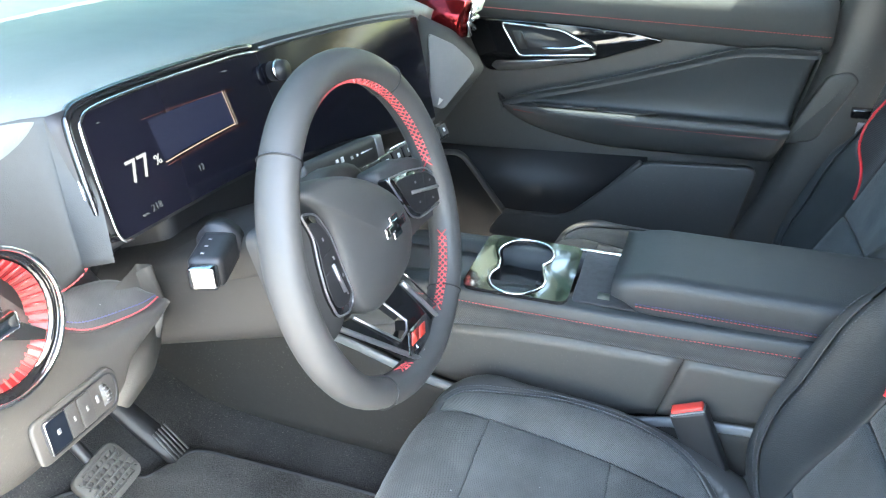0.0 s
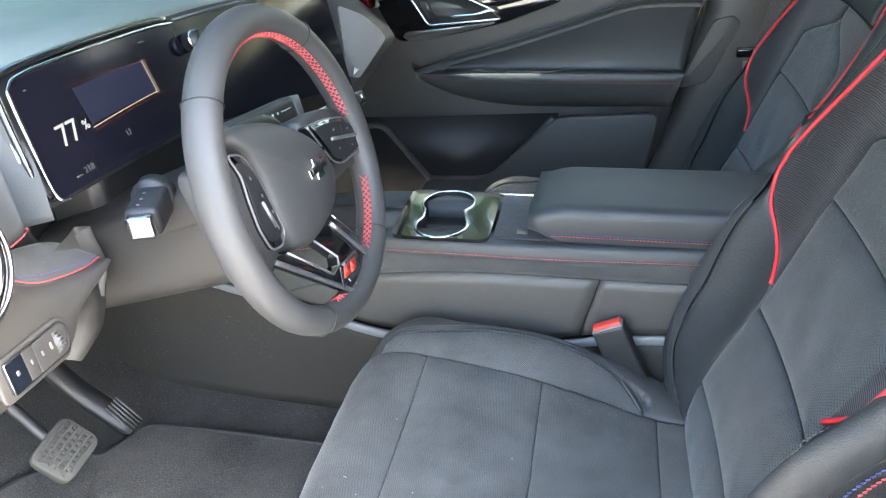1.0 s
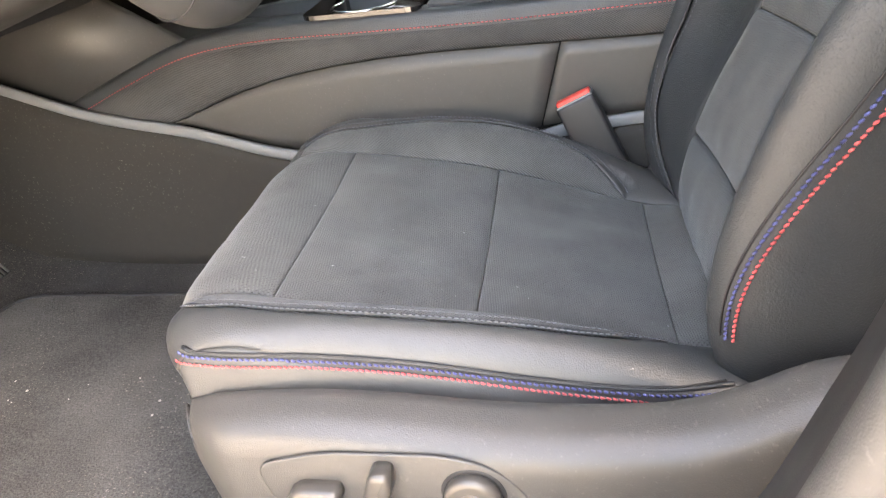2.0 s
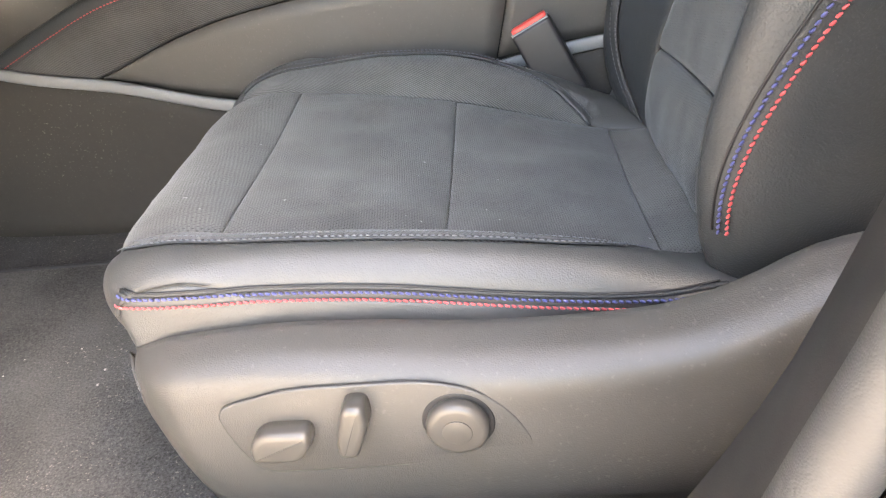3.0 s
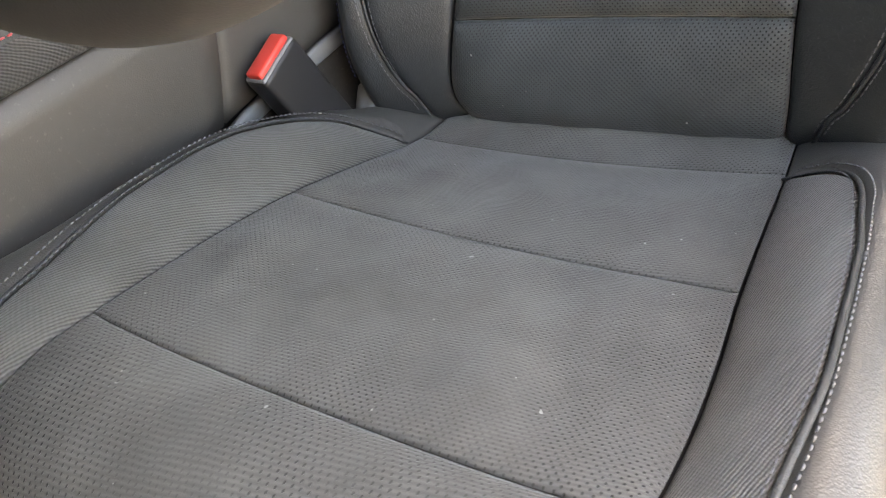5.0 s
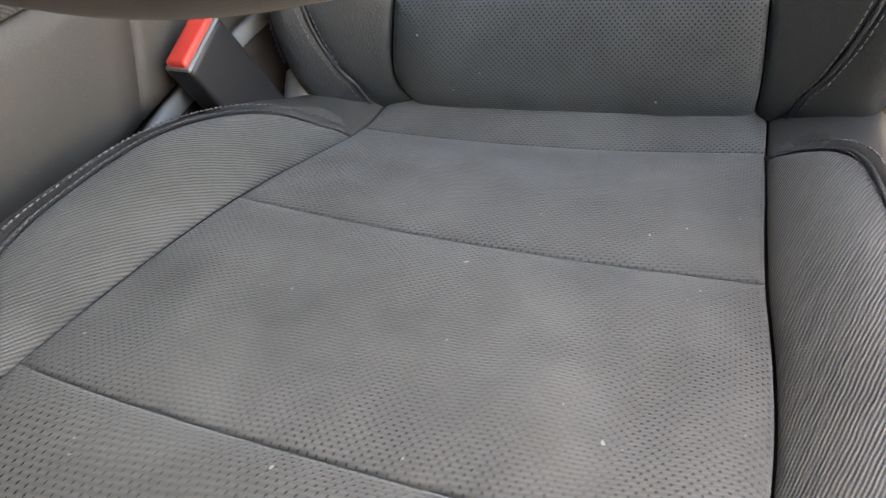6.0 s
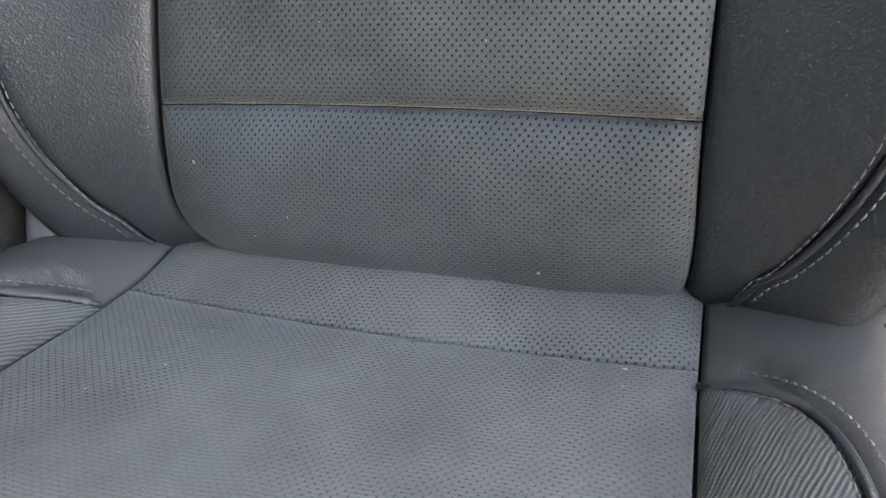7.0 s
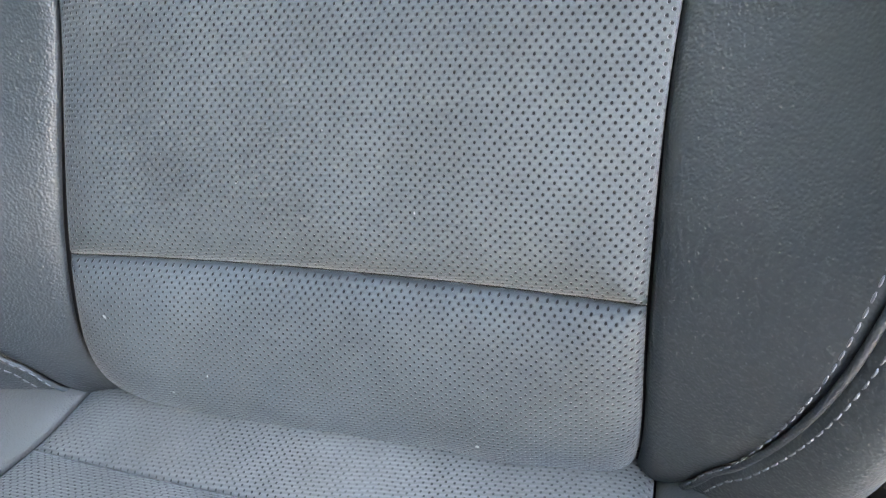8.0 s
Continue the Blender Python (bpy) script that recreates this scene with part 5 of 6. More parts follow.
def dash_top(u, v):
    y = lerp(-.42, 1.08, v)
    front = table(y, [(-.42, -.40), (-.28, -.37), (-.15, -.345), (.15, -.340), (.62, -.315), (.75, -.30), (1.08, -.30)])
    edge = table(y, [(-.42, 1.105), (-.25, 1.135), (-.15, 1.150), (.15, 1.142), (.62, 1.095), (.75, 1.075), (1.08, 1.06)])
    x = lerp(-1.06, front, u)
    z = lerp(1.138, edge + .012 * math.sin(u * math.pi), u)
    drop = ease(.93, 1.0, u)
    return Vector((x + .012 * drop, y, z - .012 * drop * drop))


part("top_pad", fixed(sheet(dash_top, 36, 44, skirt=.05), (0, 0, 1)), LEATHER_DASH_LIT, dash, "soft grey top pad, lightened for windscreen light")
part("dash_body", rbox((.60, 1.42, .26), .03, (-.72, MID, .95)), PLASTIC_DARK, dash)
part("centre_core", rbox((.16, .80, .20), .02, (-.42, .36, .90)), PLASTIC_DARK, dash)
# display housing and screens
TL, TR, BL, BR = Vector((-.322, -.160, 1.132)), Vector((-.285, .625, 1.072)), Vector((-.283, -.192, 1.013)), Vector((-.258, .612, .888))


def scr(y, f):
    """A place on the display: y across, f from its bottom (0) to its top (1)."""
    top = table(y, [(-.16, 1.132), (.0, 1.131), (.15, 1.122), (.22, 1.118), (.45, 1.096), (.625, 1.072)])
    low = table(y, [(-.19, 1.013), (.065, 1.000), (.15, .985), (.40, .935), (.612, .888)])
    z = lerp(low, top, f)
    x = lerp(-.30 - .30 * (z - 1.066), -.262 - .17 * (z - .90), ease(.0, .62, y))
    return Vector((x, y, z))


display = thing("display", "wide glossy display with charge level shown", "display")
part("housing", fixed(sheet(lambda u, v: scr(lerp(-.172, .632, u), lerp(-.05, 1.06, v)) + Vector((-.006, 0, 0)), 40, 8, skirt=.05), (1, 0, 0)), PLASTIC_DARK, display)
part("cluster_glass", fixed(sheet(lambda u, v: scr(lerp(lerp(-.163, -.142, v), .150, u), v), 24, 6), (1, 0, 0)), GLASSY, display)
part("centre_glass", fixed(sheet(lambda u, v: scr(lerp(.1505, .622, u), v), 30, 6), (1, 0, 0)), GLASSY, display)
trim = [scr(-.152, -.02), scr(-.166, .05), scr(-.162, .4), scr(-.153, .86), scr(-.146, .97), scr(-.126, 1.03), scr(-.05, 1.03), scr(.10, 1.03), scr(.148, 1.01)]
part("chrome_trim", tube(curve([p + Vector((.004, 0, 0)) for p in trim], 40), .0017, 8), CHROME, display, "bright chrome trim")
trim2 = [p + Vector((-.006, -.009 * (1 - i / 8), .005)) for i, p in enumerate(trim)]
part("outer_trim", tube(curve(trim2, 40), .0045, 8), PIANO, display)
trim3 = [p + Vector((-.010, -.014 * (1 - i / 8), .008)) for i, p in enumerate(trim)]
part("outer_chrome", tube(curve(trim3, 40), .0013, 8), CHROME, display)
part("top_chrome", tube(curve([scr(.16, 1.03), scr(.30, 1.035), scr(.45, 1.035), scr(.60, 1.03), scr(.628, .97)], 30), .0014, 8), PLASTIC_GREY, display)


def screen_bar(name, y0, f0, y1, f1, w, material):
    pts = [scr(lerp(y0, y1, k / 8), lerp(f0, f1, k / 8)) + Vector((.0015, 0, 0)) for k in range(9)]
    return part(name, tube(pts, w, 4, flat=.4), material, display)


def screen_text(words, y, f, size, material):
    cu = bpy.data.curves.new("text", "FONT")
    cu.body, cu.size, cu.extrude = words, size, .0004
    o = new("tmp", cu)
    dg = bpy.context.evaluated_depsgraph_get()
    me = bpy.data.meshes.new_from_object(o.evaluated_get(dg))
    bpy.data.objects.remove(o)
    ob = new("display_text", me)
    me.materials.clear()
    me.materials.append(material)
    p = scr(y, f)
    ey = (scr(y + .03, f) - p).normalized()
    ez = (scr(y, f + .1) - p).normalized()
    n = ey.cross(ez).normalized()
    ob.matrix_world = Matrix.Translation(p + n * .0015) @ Matrix((ey, ez, n)).transposed().to_4x4()
    ob.parent = display
    return ob


screen_text("77", -.121, .36, .034, LIT_WHITE)
screen_text("%", -.0805, .41, .015, LIT_WHITE)
screen_text("218", -.112, .085, .011, LIT_DIM)
screen_text("12", -.026, .20, .010, LIT_DIM)
part("range_field", fixed(sheet(lambda u, v: scr(lerp(-.066, .062, u), lerp(lerp(.42, .46, u), .76, v)) + Vector((.0008, 0, 0)), 8, 3), (1, 0, 0)), LIT_BLUE, display)
screen_bar("bar_low", -.066, .40, .062, .45, .0013, LIT_AMBER)
screen_bar("bar_top", -.074, .79, .082, .75, .0005, LIT_RED)
screen_bar("bar_under", -.066, .37, .085, .43, .0004, LIT_RED)
screen_bar("bar_side", .062, .44, .062, .765, .0008, LIT_AMBER)
screen_bar("bar_side", .066, .44, .066, .765, .0004, LIT_AMBER)
screen_bar("mark", .075, .92, .083, .92, .002, LIT_DIM)
screen_bar("lamp_mark", -.128, .90, -.125, .90, .002, LIT_DIM)
screen_bar("car_mark", -.126, .10, -.119, .10, .003, LIT_DIM)
part("volume_knob", tube([scr(.168, .80), scr(.168, .80) + Vector((.022, 0, .004))], .013, 20), PLASTIC_DARK, display)
part("knob_ring", tube([scr(.168, .80) + Vector((.010, 0, .002)), scr(.168, .80) + Vector((.014, 0, .003))], .0138, 20), CHROME, display)
# row of keys below the centre screen
k0, k1 = Vector((-.246, .250, .912)), Vector((-.238, .600, .872))
kd = (k1 - k0).normalized()
kn = Vector((1, 0, .45)).normalized()
ku = kn.cross(kd).normalized()
kr = Matrix((kd, ku, kd.cross(ku))).transposed()
row = part("key_row", rbox(((k1 - k0).length, .030, .020), .004, k0.lerp(k1, .5), kr), PIANO, dash, "gloss black key row")
part("row_trim", tube([k0 - ku * .015 + kn * .010, k1 - ku * .015 + kn * .010], .0022, 6), CHROME, row)
part("row_trim", tube([k0 + ku * .015 + kn * .010, k1 + ku * .015 + kn * .010], .0016, 6), CHROME, row)
kf = kd.cross(ku) if kd.cross(ku).x > 0 else -kd.cross(ku)
for i in range(9):
    c_ = k0.lerp(k1, (i + .5) / 9)
    part("key", rbox((.030, .020, .006), .002, c_ + kf * .010, kr), PLASTIC_DARK, row)
    part("key_mark", rbox((.008, .007, .0006), 0, c_ + kf * .0134, kr), WHITE_INK, row)
# far wing and vent
wing = [Vector(p) for p in ((-.31, .655, 1.075), (-.250, .70, 1.035), (-.222, .765, .975), (-.216, .79, .940), (-.225, .775, .925), (-.275, .665, .845), (-.31, .655, .86))]
part("wing_panel", slab(rounded(wing, .012, 4), .05, (-.8, .55, 0), 0), SAIL_LEATHER, dash)
part("wing_inlay", slab(rounded([p.lerp(Vector((-.262, .70, .955)), .35) + Vector((.006, -.005, .002)) for p in wing], .01, 4), .003, (.8, -.55, .1), .001), PLASTIC_GREY, dash)
fc, fx = Vector((-.232, .742, 1.046)), Vector((.90, -.10, -.15)).normalized()
fy = Vector((0, 0, 1)).cross(fx).normalized()
fz = fx.cross(fy)
rings = []
for d_, r_ in ((-.12, .036), (-.05, .040), (-.01, .038), (.0, .033), (-.012, .026)):
    rings.append([fc + fx * d_ + fy * (r_ * math.cos(2 * math.pi * i / 28)) + fz * (r_ * math.sin(2 * math.pi * i / 28)) for i in range(28)])
pod_ = part("side_vent", loft(rings), RED_CHROME, dash, "round vent in dark red metal")
for i in range(5):
    a = radians(-80 + 40 * i)
    d_ = fy * math.cos(a) + fz * math.sin(a)
    part("vent_blade", tube([fc + fx * .003 - fy * .01, fc + d_ * .032 + fx * .002], lambda t: .003 + .003 * t, 6), CHROME, pod_)
part("speaker_grille", fixed(sheet(lambda u, v: Vector((lerp(-.78, -.66, u), lerp(.10, .45, v), 1.116 + .006 * math.sin(math.pi * u))), 6, 10, skirt=.01), (0, 0, 1)), MESH_CLOTH, dash)
# driver side: moulded fascia with a suede shelf, and the pad that runs from the top down to it
LIP = [(-.43, 1.10), (-.34, 1.08), (-.30, 1.035), (-.28, .992), (-.255, .966), (-.228, .949), (-.165, .926), (-.113, .914)]
HEM = [(-.43, .888), (-.40, .884), (-.348, .869), (-.25, .860), (-.225, .866), (-.205, .889), (-.16, .902), (-.113, .903)]
FACE_X = [(-.43, -.252), (-.40, -.244), (-.345, -.247), (-.25, -.264), (-.2, -.272), (-.15, -.282), (-.113, -.296)]


def fascia(u, v):
    y = lerp(-.43, -.113, u)
    z0, z1 = table(y, HEM), table(y, LIP)
    x = table(y, FACE_X)
    x += .006 * math.sin(v * math.pi) - .010 * ease(.82, 1.0, v) - .022 * (1 - ease(0, .22, v)) ** 2
    return Vector((x, y, lerp(z0, z1, v)))


part("fascia", fixed(sheet(fascia, 44, 26, skirt=.05), (1, 0, 0)), PLASTIC_WARM, dash, "grained grey fascia")
flat_part("knee_panel", [(-.305, -.213, .89), (-.308, -.122, .890), (-.315, -.112, .852), (-.300, -.150, .835), (-.285, -.213, .832)], .05, (-1, 0, 0), PLASTIC_WARM, dash, r=.012, bevel=0)


def shelf(u, v):
    y = lerp(-.285, -.113, u)
    front = Vector((table(y, FACE_X) - .009, y, table(y, LIP) - .001))
    back = Vector((table(u, [(0, -.312), (.6, -.326), (1, -.304)]), table(u, [(0, -.252), (.6, -.152), (1, -.112)]), table(u, [(0, .990), (.6, .953), (1, .912)])))
    return front.lerp(back, v) + Vector((0, 0, .004 * math.sin(v * math.pi)))


part("shelf_pad", fixed(sheet(shelf, 24, 12, skirt=.01), (0, 0, 1)), SUEDE_PLAIN, dash, "suede shelf pad")
stitches([shelf(.02 + .95 * k / 40, .03) + Vector((.002, 0, .001)) for k in range(41)], RED_THREAD, dash, .0042, .0010, .0011, "red_stitching", .2, (.5, 0, 1))
stitches([shelf(.02 + .95 * k / 40, .16) + Vector((0, 0, .001)) for k in range(41)], BLUE_THREAD, dash, .0040, .0016, .0009, "blue_stitching", 0, (.3, 0, 1))
SAIL_LOW = [(0.0, (-.318, -.165, .984)), (.3, (-.300, -.245, .994)), (.6, (-.285, -.33, 1.035)), (1.0, (-.30, -.43, 1.06))]


def sail(u, v):
    top = dash_top(.97, lerp(.163, -.005, u))
    low = Vector([table(u, [(a, p[i]) for a, p in SAIL_LOW]) for i in range(3)])
    p = top.lerp(low, v) + Vector((.7, -.1, .7)) * (.016 * math.sin(v * math.pi) * (.4 + .6 * u))
    rim_p = Vector((-.330, -.174, 1.139)).lerp(Vector((-.302, -.200, .998)), v)
    return p.lerp(rim_p, 1 - ease(0, .22, u))


part("sail_pad", fixed(sheet(sail, 40, 20, skirt=.03), (1, -.3, .5)), SAIL_LEATHER, dash, "soft grey pad beside the display")
part("shelf_groove", fixed(sheet(lambda u, v: sail(u * .45, .99).lerp(Vector((-.333, -.150 - .1 * u, lerp(.938, .985, u))), v) + Vector((-.004, 0, 0)), 10, 4, skirt=.01), (1, 0, 0)), PLASTIC_DARK, dash)
stitches([sail(.02 + .36 * k / 30, .99) + Vector((.001, 0, -.006 + .003)) for k in range(31)], RED_THREAD, dash, .006, .0006, .0011, "red_stitching", 0, (1, 0, .3))
# round vent
vc = Vector((-0.238, -0.345, 1.036))
vn = Vector((1, .08, .10)).normalized()
ve = Vector((0, 0, 1)).cross(vn).normalized()
vu = vn.cross(ve)


def disc(c, r, n=40):
    return [c + (ve * math.cos(2 * math.pi * i / n) + vu * math.sin(2 * math.pi * i / n)) * r for i in range(n)]


vent = part("round_vent", loft([disc(vc - vn * .06, .060), disc(vc, .0645), disc(vc + vn * .004, .061), disc(vc - vn * .006, .053), disc(vc - vn * .03, .048)], caps=False), PIANO, dash, "round air vent with red ring")
part("chrome_ring", tube(disc(vc + vn * .004, .0615), .0022, 8, closed=True), CHROME, vent)
part("red_ring", loft([disc(vc - vn * .003, .053), disc(vc - vn * .014, .040)], caps=False), DARK_RED, vent, "knurled red metal ring")
for i in range(40):
    a = 2 * math.pi * i / 40
    d = ve * math.cos(a) + vu * math.sin(a)
    part("ring_tooth", tube([vc + d * .040 - vn * .013, vc + d * .052 - vn * .002], .0012, 5), TOOTH_RED, vent)
part("vent_hollow", loft([disc(vc - vn * .014, .040), disc(vc - vn * .05, .034)], caps=True), SEAL, vent)
for ang in (80, 200, 320):
    d = ve * math.cos(radians(ang)) + vu * math.sin(radians(ang))
    s = d.cross(vn)
    part("vent_blade", loft([[vc + d * .008 + s * .009, vc + d * .008 - s * .009, vc + d * .008 - vn * .01], [vc + d * .049 + s * .004, vc + d * .049 - s * .004, vc + d * .049 - vn * .01]]), BLADE, vent, smooth=False)
part("vent_hub", rbox((.012, .03, .016), .003, vc + vn * .002), CHROME, vent)
# switch bank
sa, sb = Vector((-.2385, -.349, .918)), Vector((-.2545, -.243, .902))
sx = (sb - sa).normalized()
sn = sx.cross(Vector((-.16, .0, 1))).normalized()
sn = sn if sn.x > 0 else -sn
sz = sn.cross(sx)
sz = sz if sz.z > 0 else -sz
sl = (sb - sa).length
sp = lambda u, w, n=0.0: sa + sx * (u * sl) + sz * w + sn * n
bank = flat_part("switch_bank", [sp(-.02, -.022), sp(.93, -.022), sp(1.01, -.006), sp(1.01, .014), sp(.93, .021), sp(-.02, .020)], .004, sn, PLASTIC_WARM, dash, r=.009, bevel=.002)
part("bank_rim", tube(rounded([sp(.08, -.017, .0045), sp(.90, -.017, .0045), sp(.97, -.004, .0045), sp(.97, .011, .0045), sp(.90, .0165, .0045), sp(.08, .0155, .0045)], .006, 4), .0012, 6, closed=True), PLASTIC_DARK, bank)
KEY_BLUE = plain("lit_key", (.007, .010, .016), .35, spec=.25)
for u, w, mt in ((.09, .23, KEY_BLUE), (.33, .135, PLASTIC), (.475, .16, PLASTIC)):
    flat_part("button", [sp(u, -.0155, .004), sp(u + w, -.0155, .004), sp(u + w, .0145, .004), sp(u, .0145, .004)], .0022, sn, mt, bank, r=.0018, bevel=.0007)
    flat_part("button_mark", [sp(u + w * .42, -.0022, .0064), sp(u + w * .60, -.0022, .0064), sp(u + w * .60, .0028, .0064), sp(u + w * .42, .0028, .0064)], .0003, sn, INK_GREY, bank, r=.001)
part("key_edge", tube([sp(.088, -.0155, .0062), sp(.088, .0145, .0062), sp(.32, .0150, .0062)], .0008, 5), CHROME, bank)
wheel_c = sp(.80, -.001, -.002)
part("dimmer_wheel", tube([wheel_c - sx * .003, wheel_c + sx * .004], .0115, 20), PLASTIC, bank, "ribbed silver thumbwheel")
for i in range(7):
    a_ = radians(-60 + 20 * i)
    d_ = sn * math.cos(a_) + sz * math.sin(a_)
    part("wheel_rib", tube([wheel_c - sx * .003 + d_ * .0117, wheel_c + sx * .004 + d_ * .0117], .0007, 5), PLASTIC_GREY, bank)
flat_part("dimmer_mark", [sp(.69, -.004, .0045), sp(.735, -.004, .0045), sp(.735, .004, .0045), sp(.69, .004, .0045)], .0003, sn, INK_GREY, bank, r=.002)

# ---- steering column ----
column = thing("steering_column", "dark plastic steering column shroud with stalks", "steering column")
rings = []
for k in range(17):
    t = k / 16
    x = lerp(-.46, -.118, t)
    zt_, zb_ = lerp(.905, 1.012, t), lerp(.775, .868, t)
    w = lerp(.085, .074, t)
    ring = []
    for i in range(32):
        a = 2 * math.pi * i / 32
        cx, sx_ = math.cos(a), math.sin(a)
        ring.append(Vector((x, -.012 + w * math.copysign(abs(cx) ** .45, cx), (zt_ + zb_) / 2 + (zt_ - zb_) / 2 * math.copysign(abs(sx_) ** .5, sx_))))
    rings.append(ring)
part("lower_shroud", loft(rings), COLUMN_PLASTIC, column, "smooth grey-brown lower shroud")
rings = []
for k in range(13):
    t = k / 12
    x = lerp(-.40, -.128, t)
    zt_, zb_ = lerp(.915, 1.022, t), lerp(.86, .955, t)
    ring = []
    for i in range(28):
        a = 2 * math.pi * i / 28
        cx, sx_ = math.cos(a), math.sin(a)
        ring.append(Vector((x, -.012 + .079 * math.copysign(abs(cx) ** .5, cx), (zt_ + zb_) / 2 + (zt_ - zb_) / 2 * math.copysign(abs(sx_) ** .5, sx_))))
    rings.append(ring)
part("upper_shroud", loft(rings), COLUMN_PLASTIC, column)
flare = [[Vector((x, -.016 + r * math.cos(2 * math.pi * i / 32), .955 + r * math.sin(2 * math.pi * i / 32))) for i in range(32)] for x, r in ((-.175, .070), (-.15, .088), (-.125, .096), (-.118, .090))]
part("wheel_collar", loft(flare), COLUMN_PLASTIC, column)
part("stalk_socket", tube([Vector((-.226, -.080, .985)), Vector((-.222, -.097, .984))], .024, 20), PLASTIC_DARK, column)
a0, a1 = Vector((-.222, -.085, .984)), Vector((-.200, -.150, .981))
dirv = (a1 - a0).normalized()
sidev = dirv.cross(Vector((0, 0, 1))).normalized()
upv = sidev.cross(dirv)
sr = Matrix((sidev, dirv, upv)).transposed()
lever = part("wiper_stalk", rbox((.036, .060, .034), .010, a0.lerp(a1, .55), sr, 3), PLASTIC_DARK, column, "dark stalk with white marks")
part("stalk_tip", rbox((.029, .014, .026), .006, a1 + dirv * .004, sr, 3), BLADE, lever, "satin silver tip")
for i in range(3):
    part("stalk_mark", rbox((.0035, .0022, .0006), 0, a0.lerp(a1, .40 + .2 * i) + upv * .0172 + sidev * .004, sr), INK_GREY, lever)
b0, b1 = Vector((-.195, .030, 1.008)), Vector((-.180, .188, .993))
dirv = (b1 - b0).normalized()
nv = Vector((1, 0, .25)).normalized()
upv = nv.cross(dirv).normalized()
sr = Matrix((dirv, upv, dirv.cross(upv))).transposed()
lever = part("gear_stalk", rbox(((b1 - b0).length, .034, .026), .010, b0.lerp(b1, .5), sr, 3), COLUMN_PLASTIC, column, "dark gear selector with white marks")
part("stalk_tip", rbox((.018, .030, .024), .006, b1 + dirv * .008, sr, 3), SATIN, lever, "satin silver tip")
fr_ = dirv.cross(upv) if dirv.cross(upv).x > 0 else -dirv.cross(upv)
for u_, v_, a_, b_ in ((.40, .006, .005, .004), (.47, .005, .006, .007), (.46, -.006, .007, .006), (.40, -.006, .005, .003), (.60, .002, .005, .004), (.68, .002, .003, .003), (.82, .002, .026, .0016)):
    part("stalk_mark", rbox((a_, b_, .0006), 0, b0.lerp(b1, u_) + upv * v_ + fr_ * .0133, sr), WHITE_INK, lever)

# ---- steering wheel ----
wheel = thing("steering_wheel", "black leather steering wheel with red inner stitching", "steering wheel")
WC = Vector((-.069, -.014, .990))
WU = Vector((-.25, 0, 1)).normalized()
WR = Vector((0, 1, 0))
WN = WR.cross(WU).normalized()
if WN.x < 0:
    WN = -WN


def W(r, u, n=0.0):
    return WC + WR * r + WU * u + WN * n


def rim(a):
    """Rim line: slightly taller than wide, flatter at the bottom."""
    y = .176 * math.sin(a)
    return -.012 + .166 * math.cos(a), (y if y > -.11 else -.11 - (-.11 - y) * .90)


line = [W(*rim(2 * math.pi * i / 120)) for i in range(120)]
part("rim", tube(line, .0170, 24, closed=True, up=WN, flat=1.22), WHEEL_LEATHER, wheel, "smooth grey-black leather rim")


def rim_frame(a):
    x, y = rim(a)
    rr = Vector((x + .009, y)).normalized()
    return W(x, y), WR * rr.x + WU * rr.y


for a in (50, 135, 238, 310):
    p, d = rim_frame(radians(a))
    ringp = [p + (d * math.cos(b) + WN * 1.22 * math.sin(b)) * .0178 for b in [2 * math.pi * i / 40 for i in range(41)]]
    part("seam", tube(ringp, .0009, 6), SEAL, wheel)
    stitches([q + (WR * .0014) for q in ringp], GREY_THREAD, wheel, .0026, .0012, .0006, "seam_stitching", .3, d, lift=.0004)


def red_lacing(a0, a1):
    """Crossed threads over a dark seam on the rim's inner side."""
    n = max(3, int(abs(a1 - a0) / 2.8))
    for i in range(n):
        for sd in (-1, 1):
            a, b = radians(a0 + (a1 - a0) * i / n), radians(a0 + (a1 - a0) * (i + 1.6) / n)
            pts = []
            for k in range(5):
                t = k / 4
                p, d = rim_frame(lerp(a, b, t))
                ph = sd * lerp(-.25, .25, t) + .20
                pts.append(p + (-d * math.cos(ph) + WN * 1.22 * math.sin(ph)) * (.0178 + .0008 * math.sin(t * math.pi)))
            part("cross_stitch", tube(pts, .0008, 5), RED_THREAD, wheel, "red lacing thread")


for a0, a1 in ((6, 92), (-24, -62), (174, 94), (-100, -108)):
    red_lacing(a0, a1)
# hub cover: a bulging shield
HUB = [(-.116, .088), (-.084, .088), (-.035, .074), (.013, .046), (.045, .017), (.056, -.007), (.059, -.028), (.041, -.052), (.018, -.064), (-.032, -.072), (-.066, -.069), (-.084, -.052), (-.091, -.023), (-.089, .017), (-.092, .045), (-.102, .066)]


def hub_ring(f, n):
    return curve([W(-.012 + (x + .012) * f, -.005 + (y + .005) * f, n) for x, y in HUB], 60, True)


hub = part("airbag_cover", loft([hub_ring(.96, -.055), hub_ring(1.0, -.022), hub_ring(1.0, -.012), hub_ring(.99, -.005), hub_ring(.965, .001), hub_ring(.93, .0045), hub_ring(.84, .0075), hub_ring(.62, .0115), hub_ring(.40, .0135), hub_ring(.2, .0145)]), WHEEL_LEATHER, wheel, "moulded grey-black centre cover")
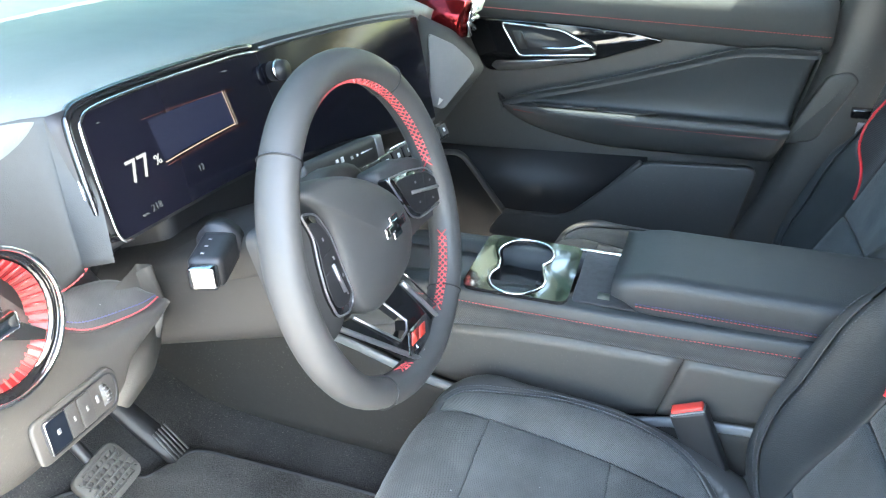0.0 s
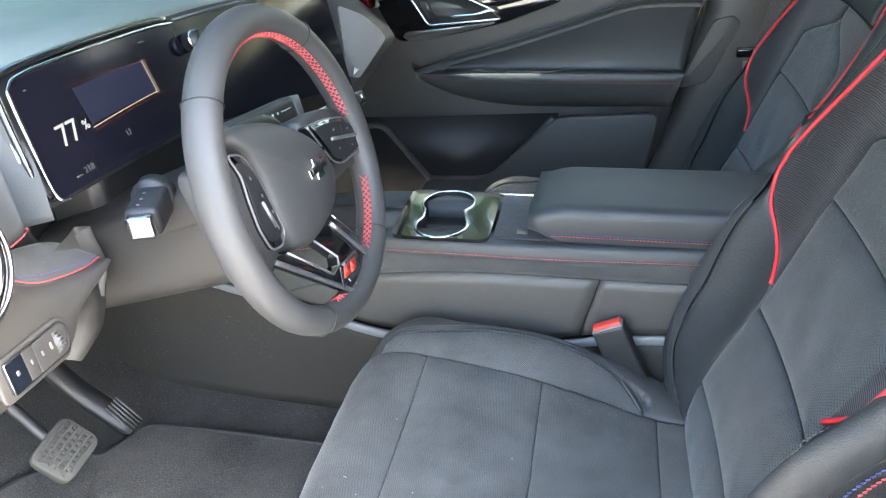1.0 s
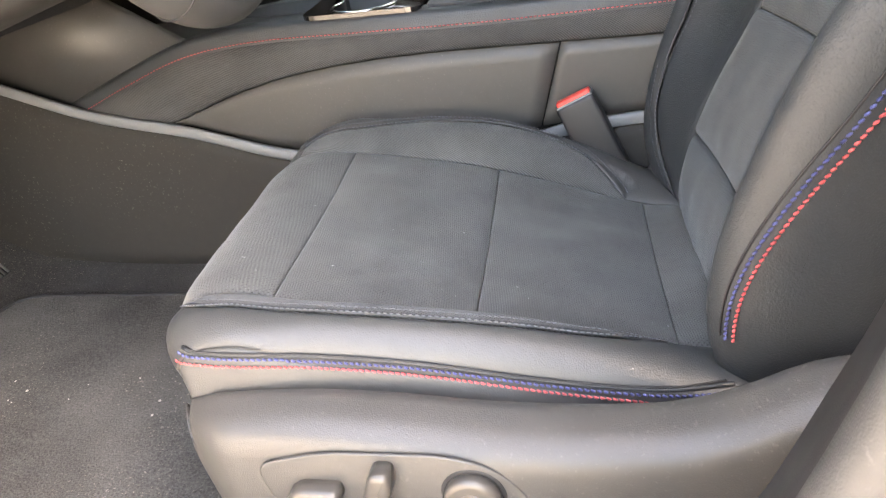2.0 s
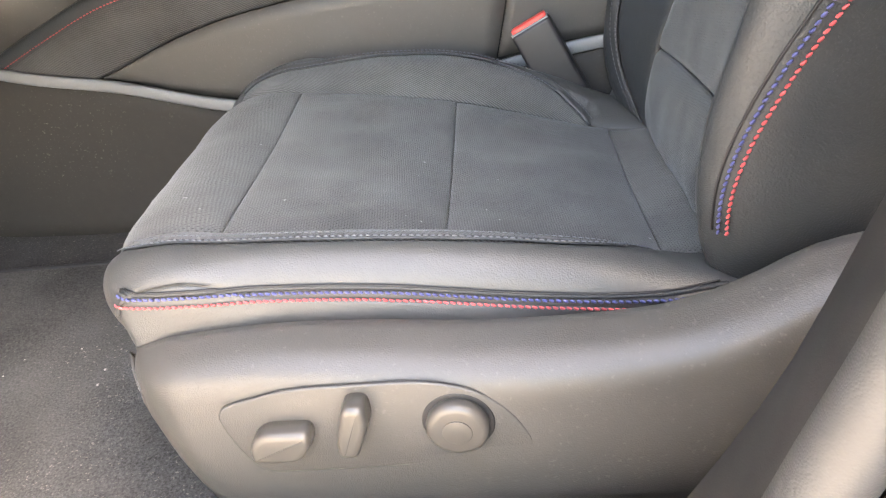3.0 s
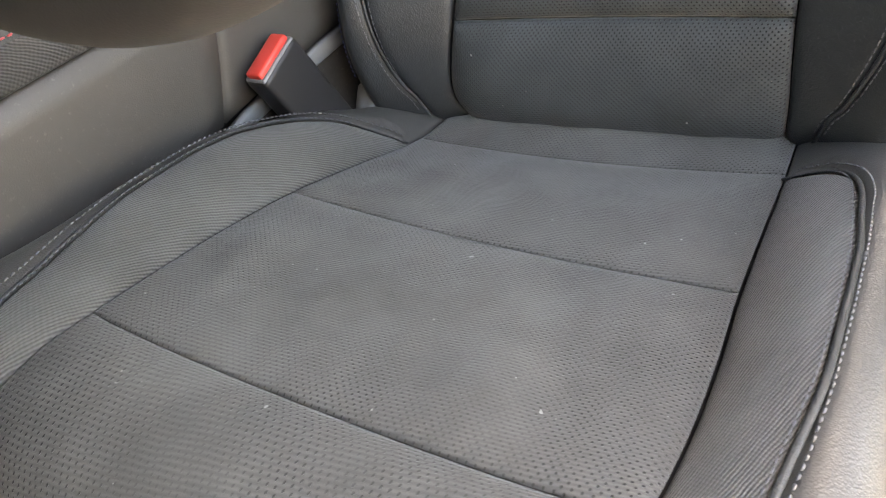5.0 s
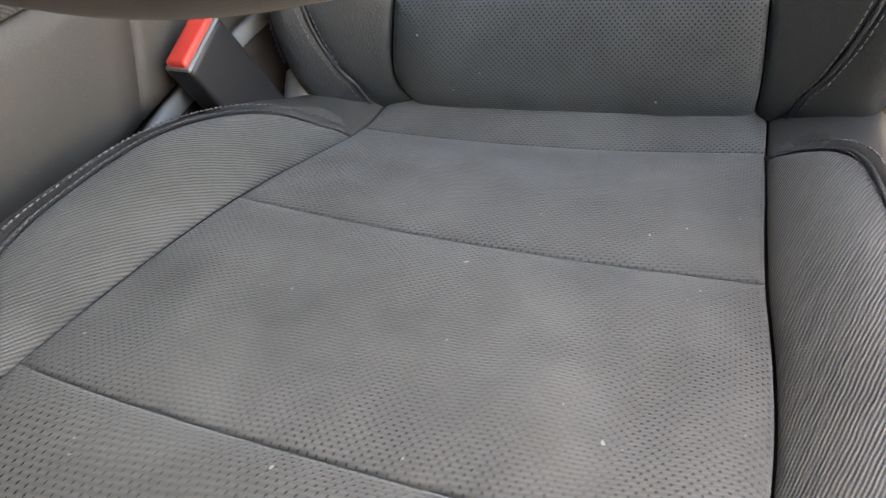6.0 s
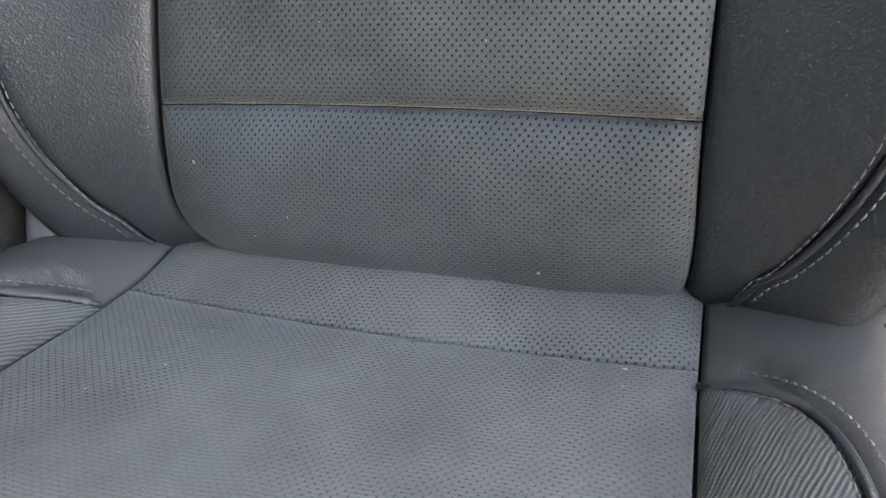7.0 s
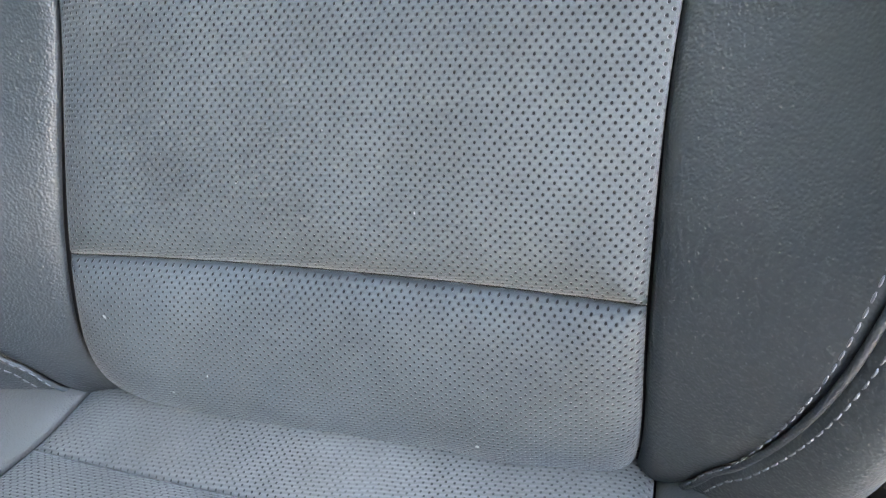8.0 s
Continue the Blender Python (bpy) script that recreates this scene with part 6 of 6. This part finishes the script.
# plain badge, slightly slanted
badge = [(-.026, -.007), (-.010, -.005), (-.010, -.011), (.010, -.009), (.010, -.003), (.026, -.001), (.026, .008), (.010, .006), (.010, .012), (-.010, .010), (-.010, .004), (-.026, .002)]
flat_part("badge", [W(.0 + x * .9, -.001 + y * 1.2 - x * .15, .0150) for x, y in badge], .003, WN, CHROME, wheel, "small chrome badge", bevel=.0008, smooth=False)
flat_part("badge_field", [W(.0 + x * .62, -.001 + y * .66 - x * .1, .0182) for x, y in badge], .0004, WN, PIANO, wheel, smooth=False)
# bridges of leather from the rim to the middle
for pts in ([(-.170, .075), (-.125, .072), (-.100, .050), (-.098, -.045), (-.125, -.062), (-.165, -.055)], [(.03, .050), (.11, .040), (.162, .016), (.166, -.052), (.10, -.046), (.05, -.046)]):
    q_ = [Vector(W(x, y, 0)) for x, y in pts]
    part("spoke", loft([rounded([p - WN * .035 for p in q_], .015, 5), rounded([p - WN * .010 for p in q_], .015, 5), rounded([p.lerp(sum(q_, Vector()) / len(q_), .06) - WN * .005 for p in q_], .015, 5)]), WHEEL_LEATHER, wheel)
# button pods: a gloss bezel, a dark key plate split by fine grooves, a silver bar
PODS = (([(.030, .042), (.075, .034), (.123, .020), (.160, -.010), (.170, -.028), (.153, -.034), (.110, -.031), (.077, -.027), (.058, -.016)], .004, 1),
        ([(-.127, .073), (-.104, .064), (-.093, .036), (-.091, -.001), (-.088, -.036), (-.102, -.046), (-.124, -.040), (-.129, -.012), (-.125, .020), (-.119, .046)], -.002, -1))
for pod, n0, tip in PODS:
    cx_, cy_ = sum(x for x, y in pod) / len(pod), sum(y for x, y in pod) / len(pod)
    shrink = lambda f, n: rounded([W(cx_ + (x - cx_) * f, cy_ + (y - cy_) * f, n) for x, y in pod], .008, 4)
    p = part("button_pod", loft([shrink(.97, n0 - .03), shrink(1, n0 - .004), shrink(1, n0), shrink(.95, n0 + .002)]), PIANO, wheel, "gloss black button pod")
    part("pod_rim", tube(shrink(.985, n0 + .0012), .0012, 8, closed=True), SATIN, p, "thin silver rim")
    part("key_plate", slab(shrink(.82, n0 + .0015), .0016, WN, .0006), PLASTIC_DARK, p, "dark satin key plate")
    if tip > 0:
        e1, e2, o_ = Vector((.135, -.040)).normalized(), Vector((.12, .28)).normalized(), Vector((.106, -.002))
        bar, cuts, marks = (-.036, .036), ((-.002, .011), (-.002, -.011)), ((-.024, .011), (.014, .010), (-.016, -.013), (.020, -.012))
    else:
        e1, e2, o_ = Vector((.016, -.10)).normalized(), Vector((.10, .016)).normalized(), Vector((-.107, .008))
        bar, cuts, marks = (-.002, .030), ((-.016, .0), (.0, -.008)), ((-.030, .003), (-.006, .006), (.016, .008), (.034, .003))
    at = lambda a, b, n: W(o_.x + e1.x * a + e2.x * b, o_.y + e1.y * a + e2.y * b, n0 + n)
    for a, b in cuts:
        part("groove", tube([at(a, b - .0085, .0033), at(a, b + .0085, .0033)], .0004, 4), SEAL, p)
    for a, b in marks:
        flat_part("button_mark", [at(a - .0022, b - .0013, .0033), at(a + .0018, b - .0013, .0033), at(a + .0022, b + .0013, .0033), at(a - .0018, b + .0013, .0033)], .0002, WN, INK_GREY, p, r=.0008)
    part("roller", tube([at(bar[0], 0, .0036), at(bar[1], 0, .0036)], .0024, 8), SATIN, p, "satin silver bar")
# lower spoke: two arms meeting in a foot, open between
Y_OUT = [(-.122, -.050, -.012), (-.018, -.160, .008), (-.002, -.172, .009), (.046, -.170, .009), (.056, -.162, .009), (.020, -.080, -.010)]
Y_IN = [(-.030, -.078, -.010), (-.012, -.112, .0), (-.020, -.120, .002), (-.038, -.122, .002), (-.086, -.062, -.012)]
plate = [W(*p) for p in Y_OUT + Y_IN]
part("lower_spoke", slab(plate, .014, -WN, 0), PIANO, wheel, "gloss black open lower spoke", smooth=False)
part("spoke_edge", tube(curve([W(*p) + WN * .001 for p in Y_OUT], 40), .0030, 8), SATIN, wheel, "satin silver edge")
part("spoke_edge", tube(curve([W(x + .010, y + .006, n + .001) for x, y, n in Y_OUT[1:]], 40), .0012, 8), CHROME, wheel)
part("spoke_edge", tube([W(*p) + WN * .001 for p in Y_IN], .0014, 8), SATIN, wheel)
flat_part("red_badge", [W(-.030, -.134, .0095), W(-.014, -.136, .0095), W(-.006, -.124, .0095), W(-.022, -.122, .0095)], .0012, WN, RED_PLASTIC, wheel, "small red badge", r=.001)
flat_part("red_badge", [W(-.011, -.137, .0095), W(.004, -.139, .0095), W(.011, -.127, .0095), W(-.004, -.125, .0095)], .0012, WN, RED_PLASTIC, wheel, "small red badge", r=.001)
flat_part("badge_field", [W(-.040, -.142, .0080), W(.012, -.148, .0080), W(.022, -.122, .0080), W(-.028, -.117, .0080)], .0012, WN, PIANO, wheel, "gloss black badge field", r=.003)
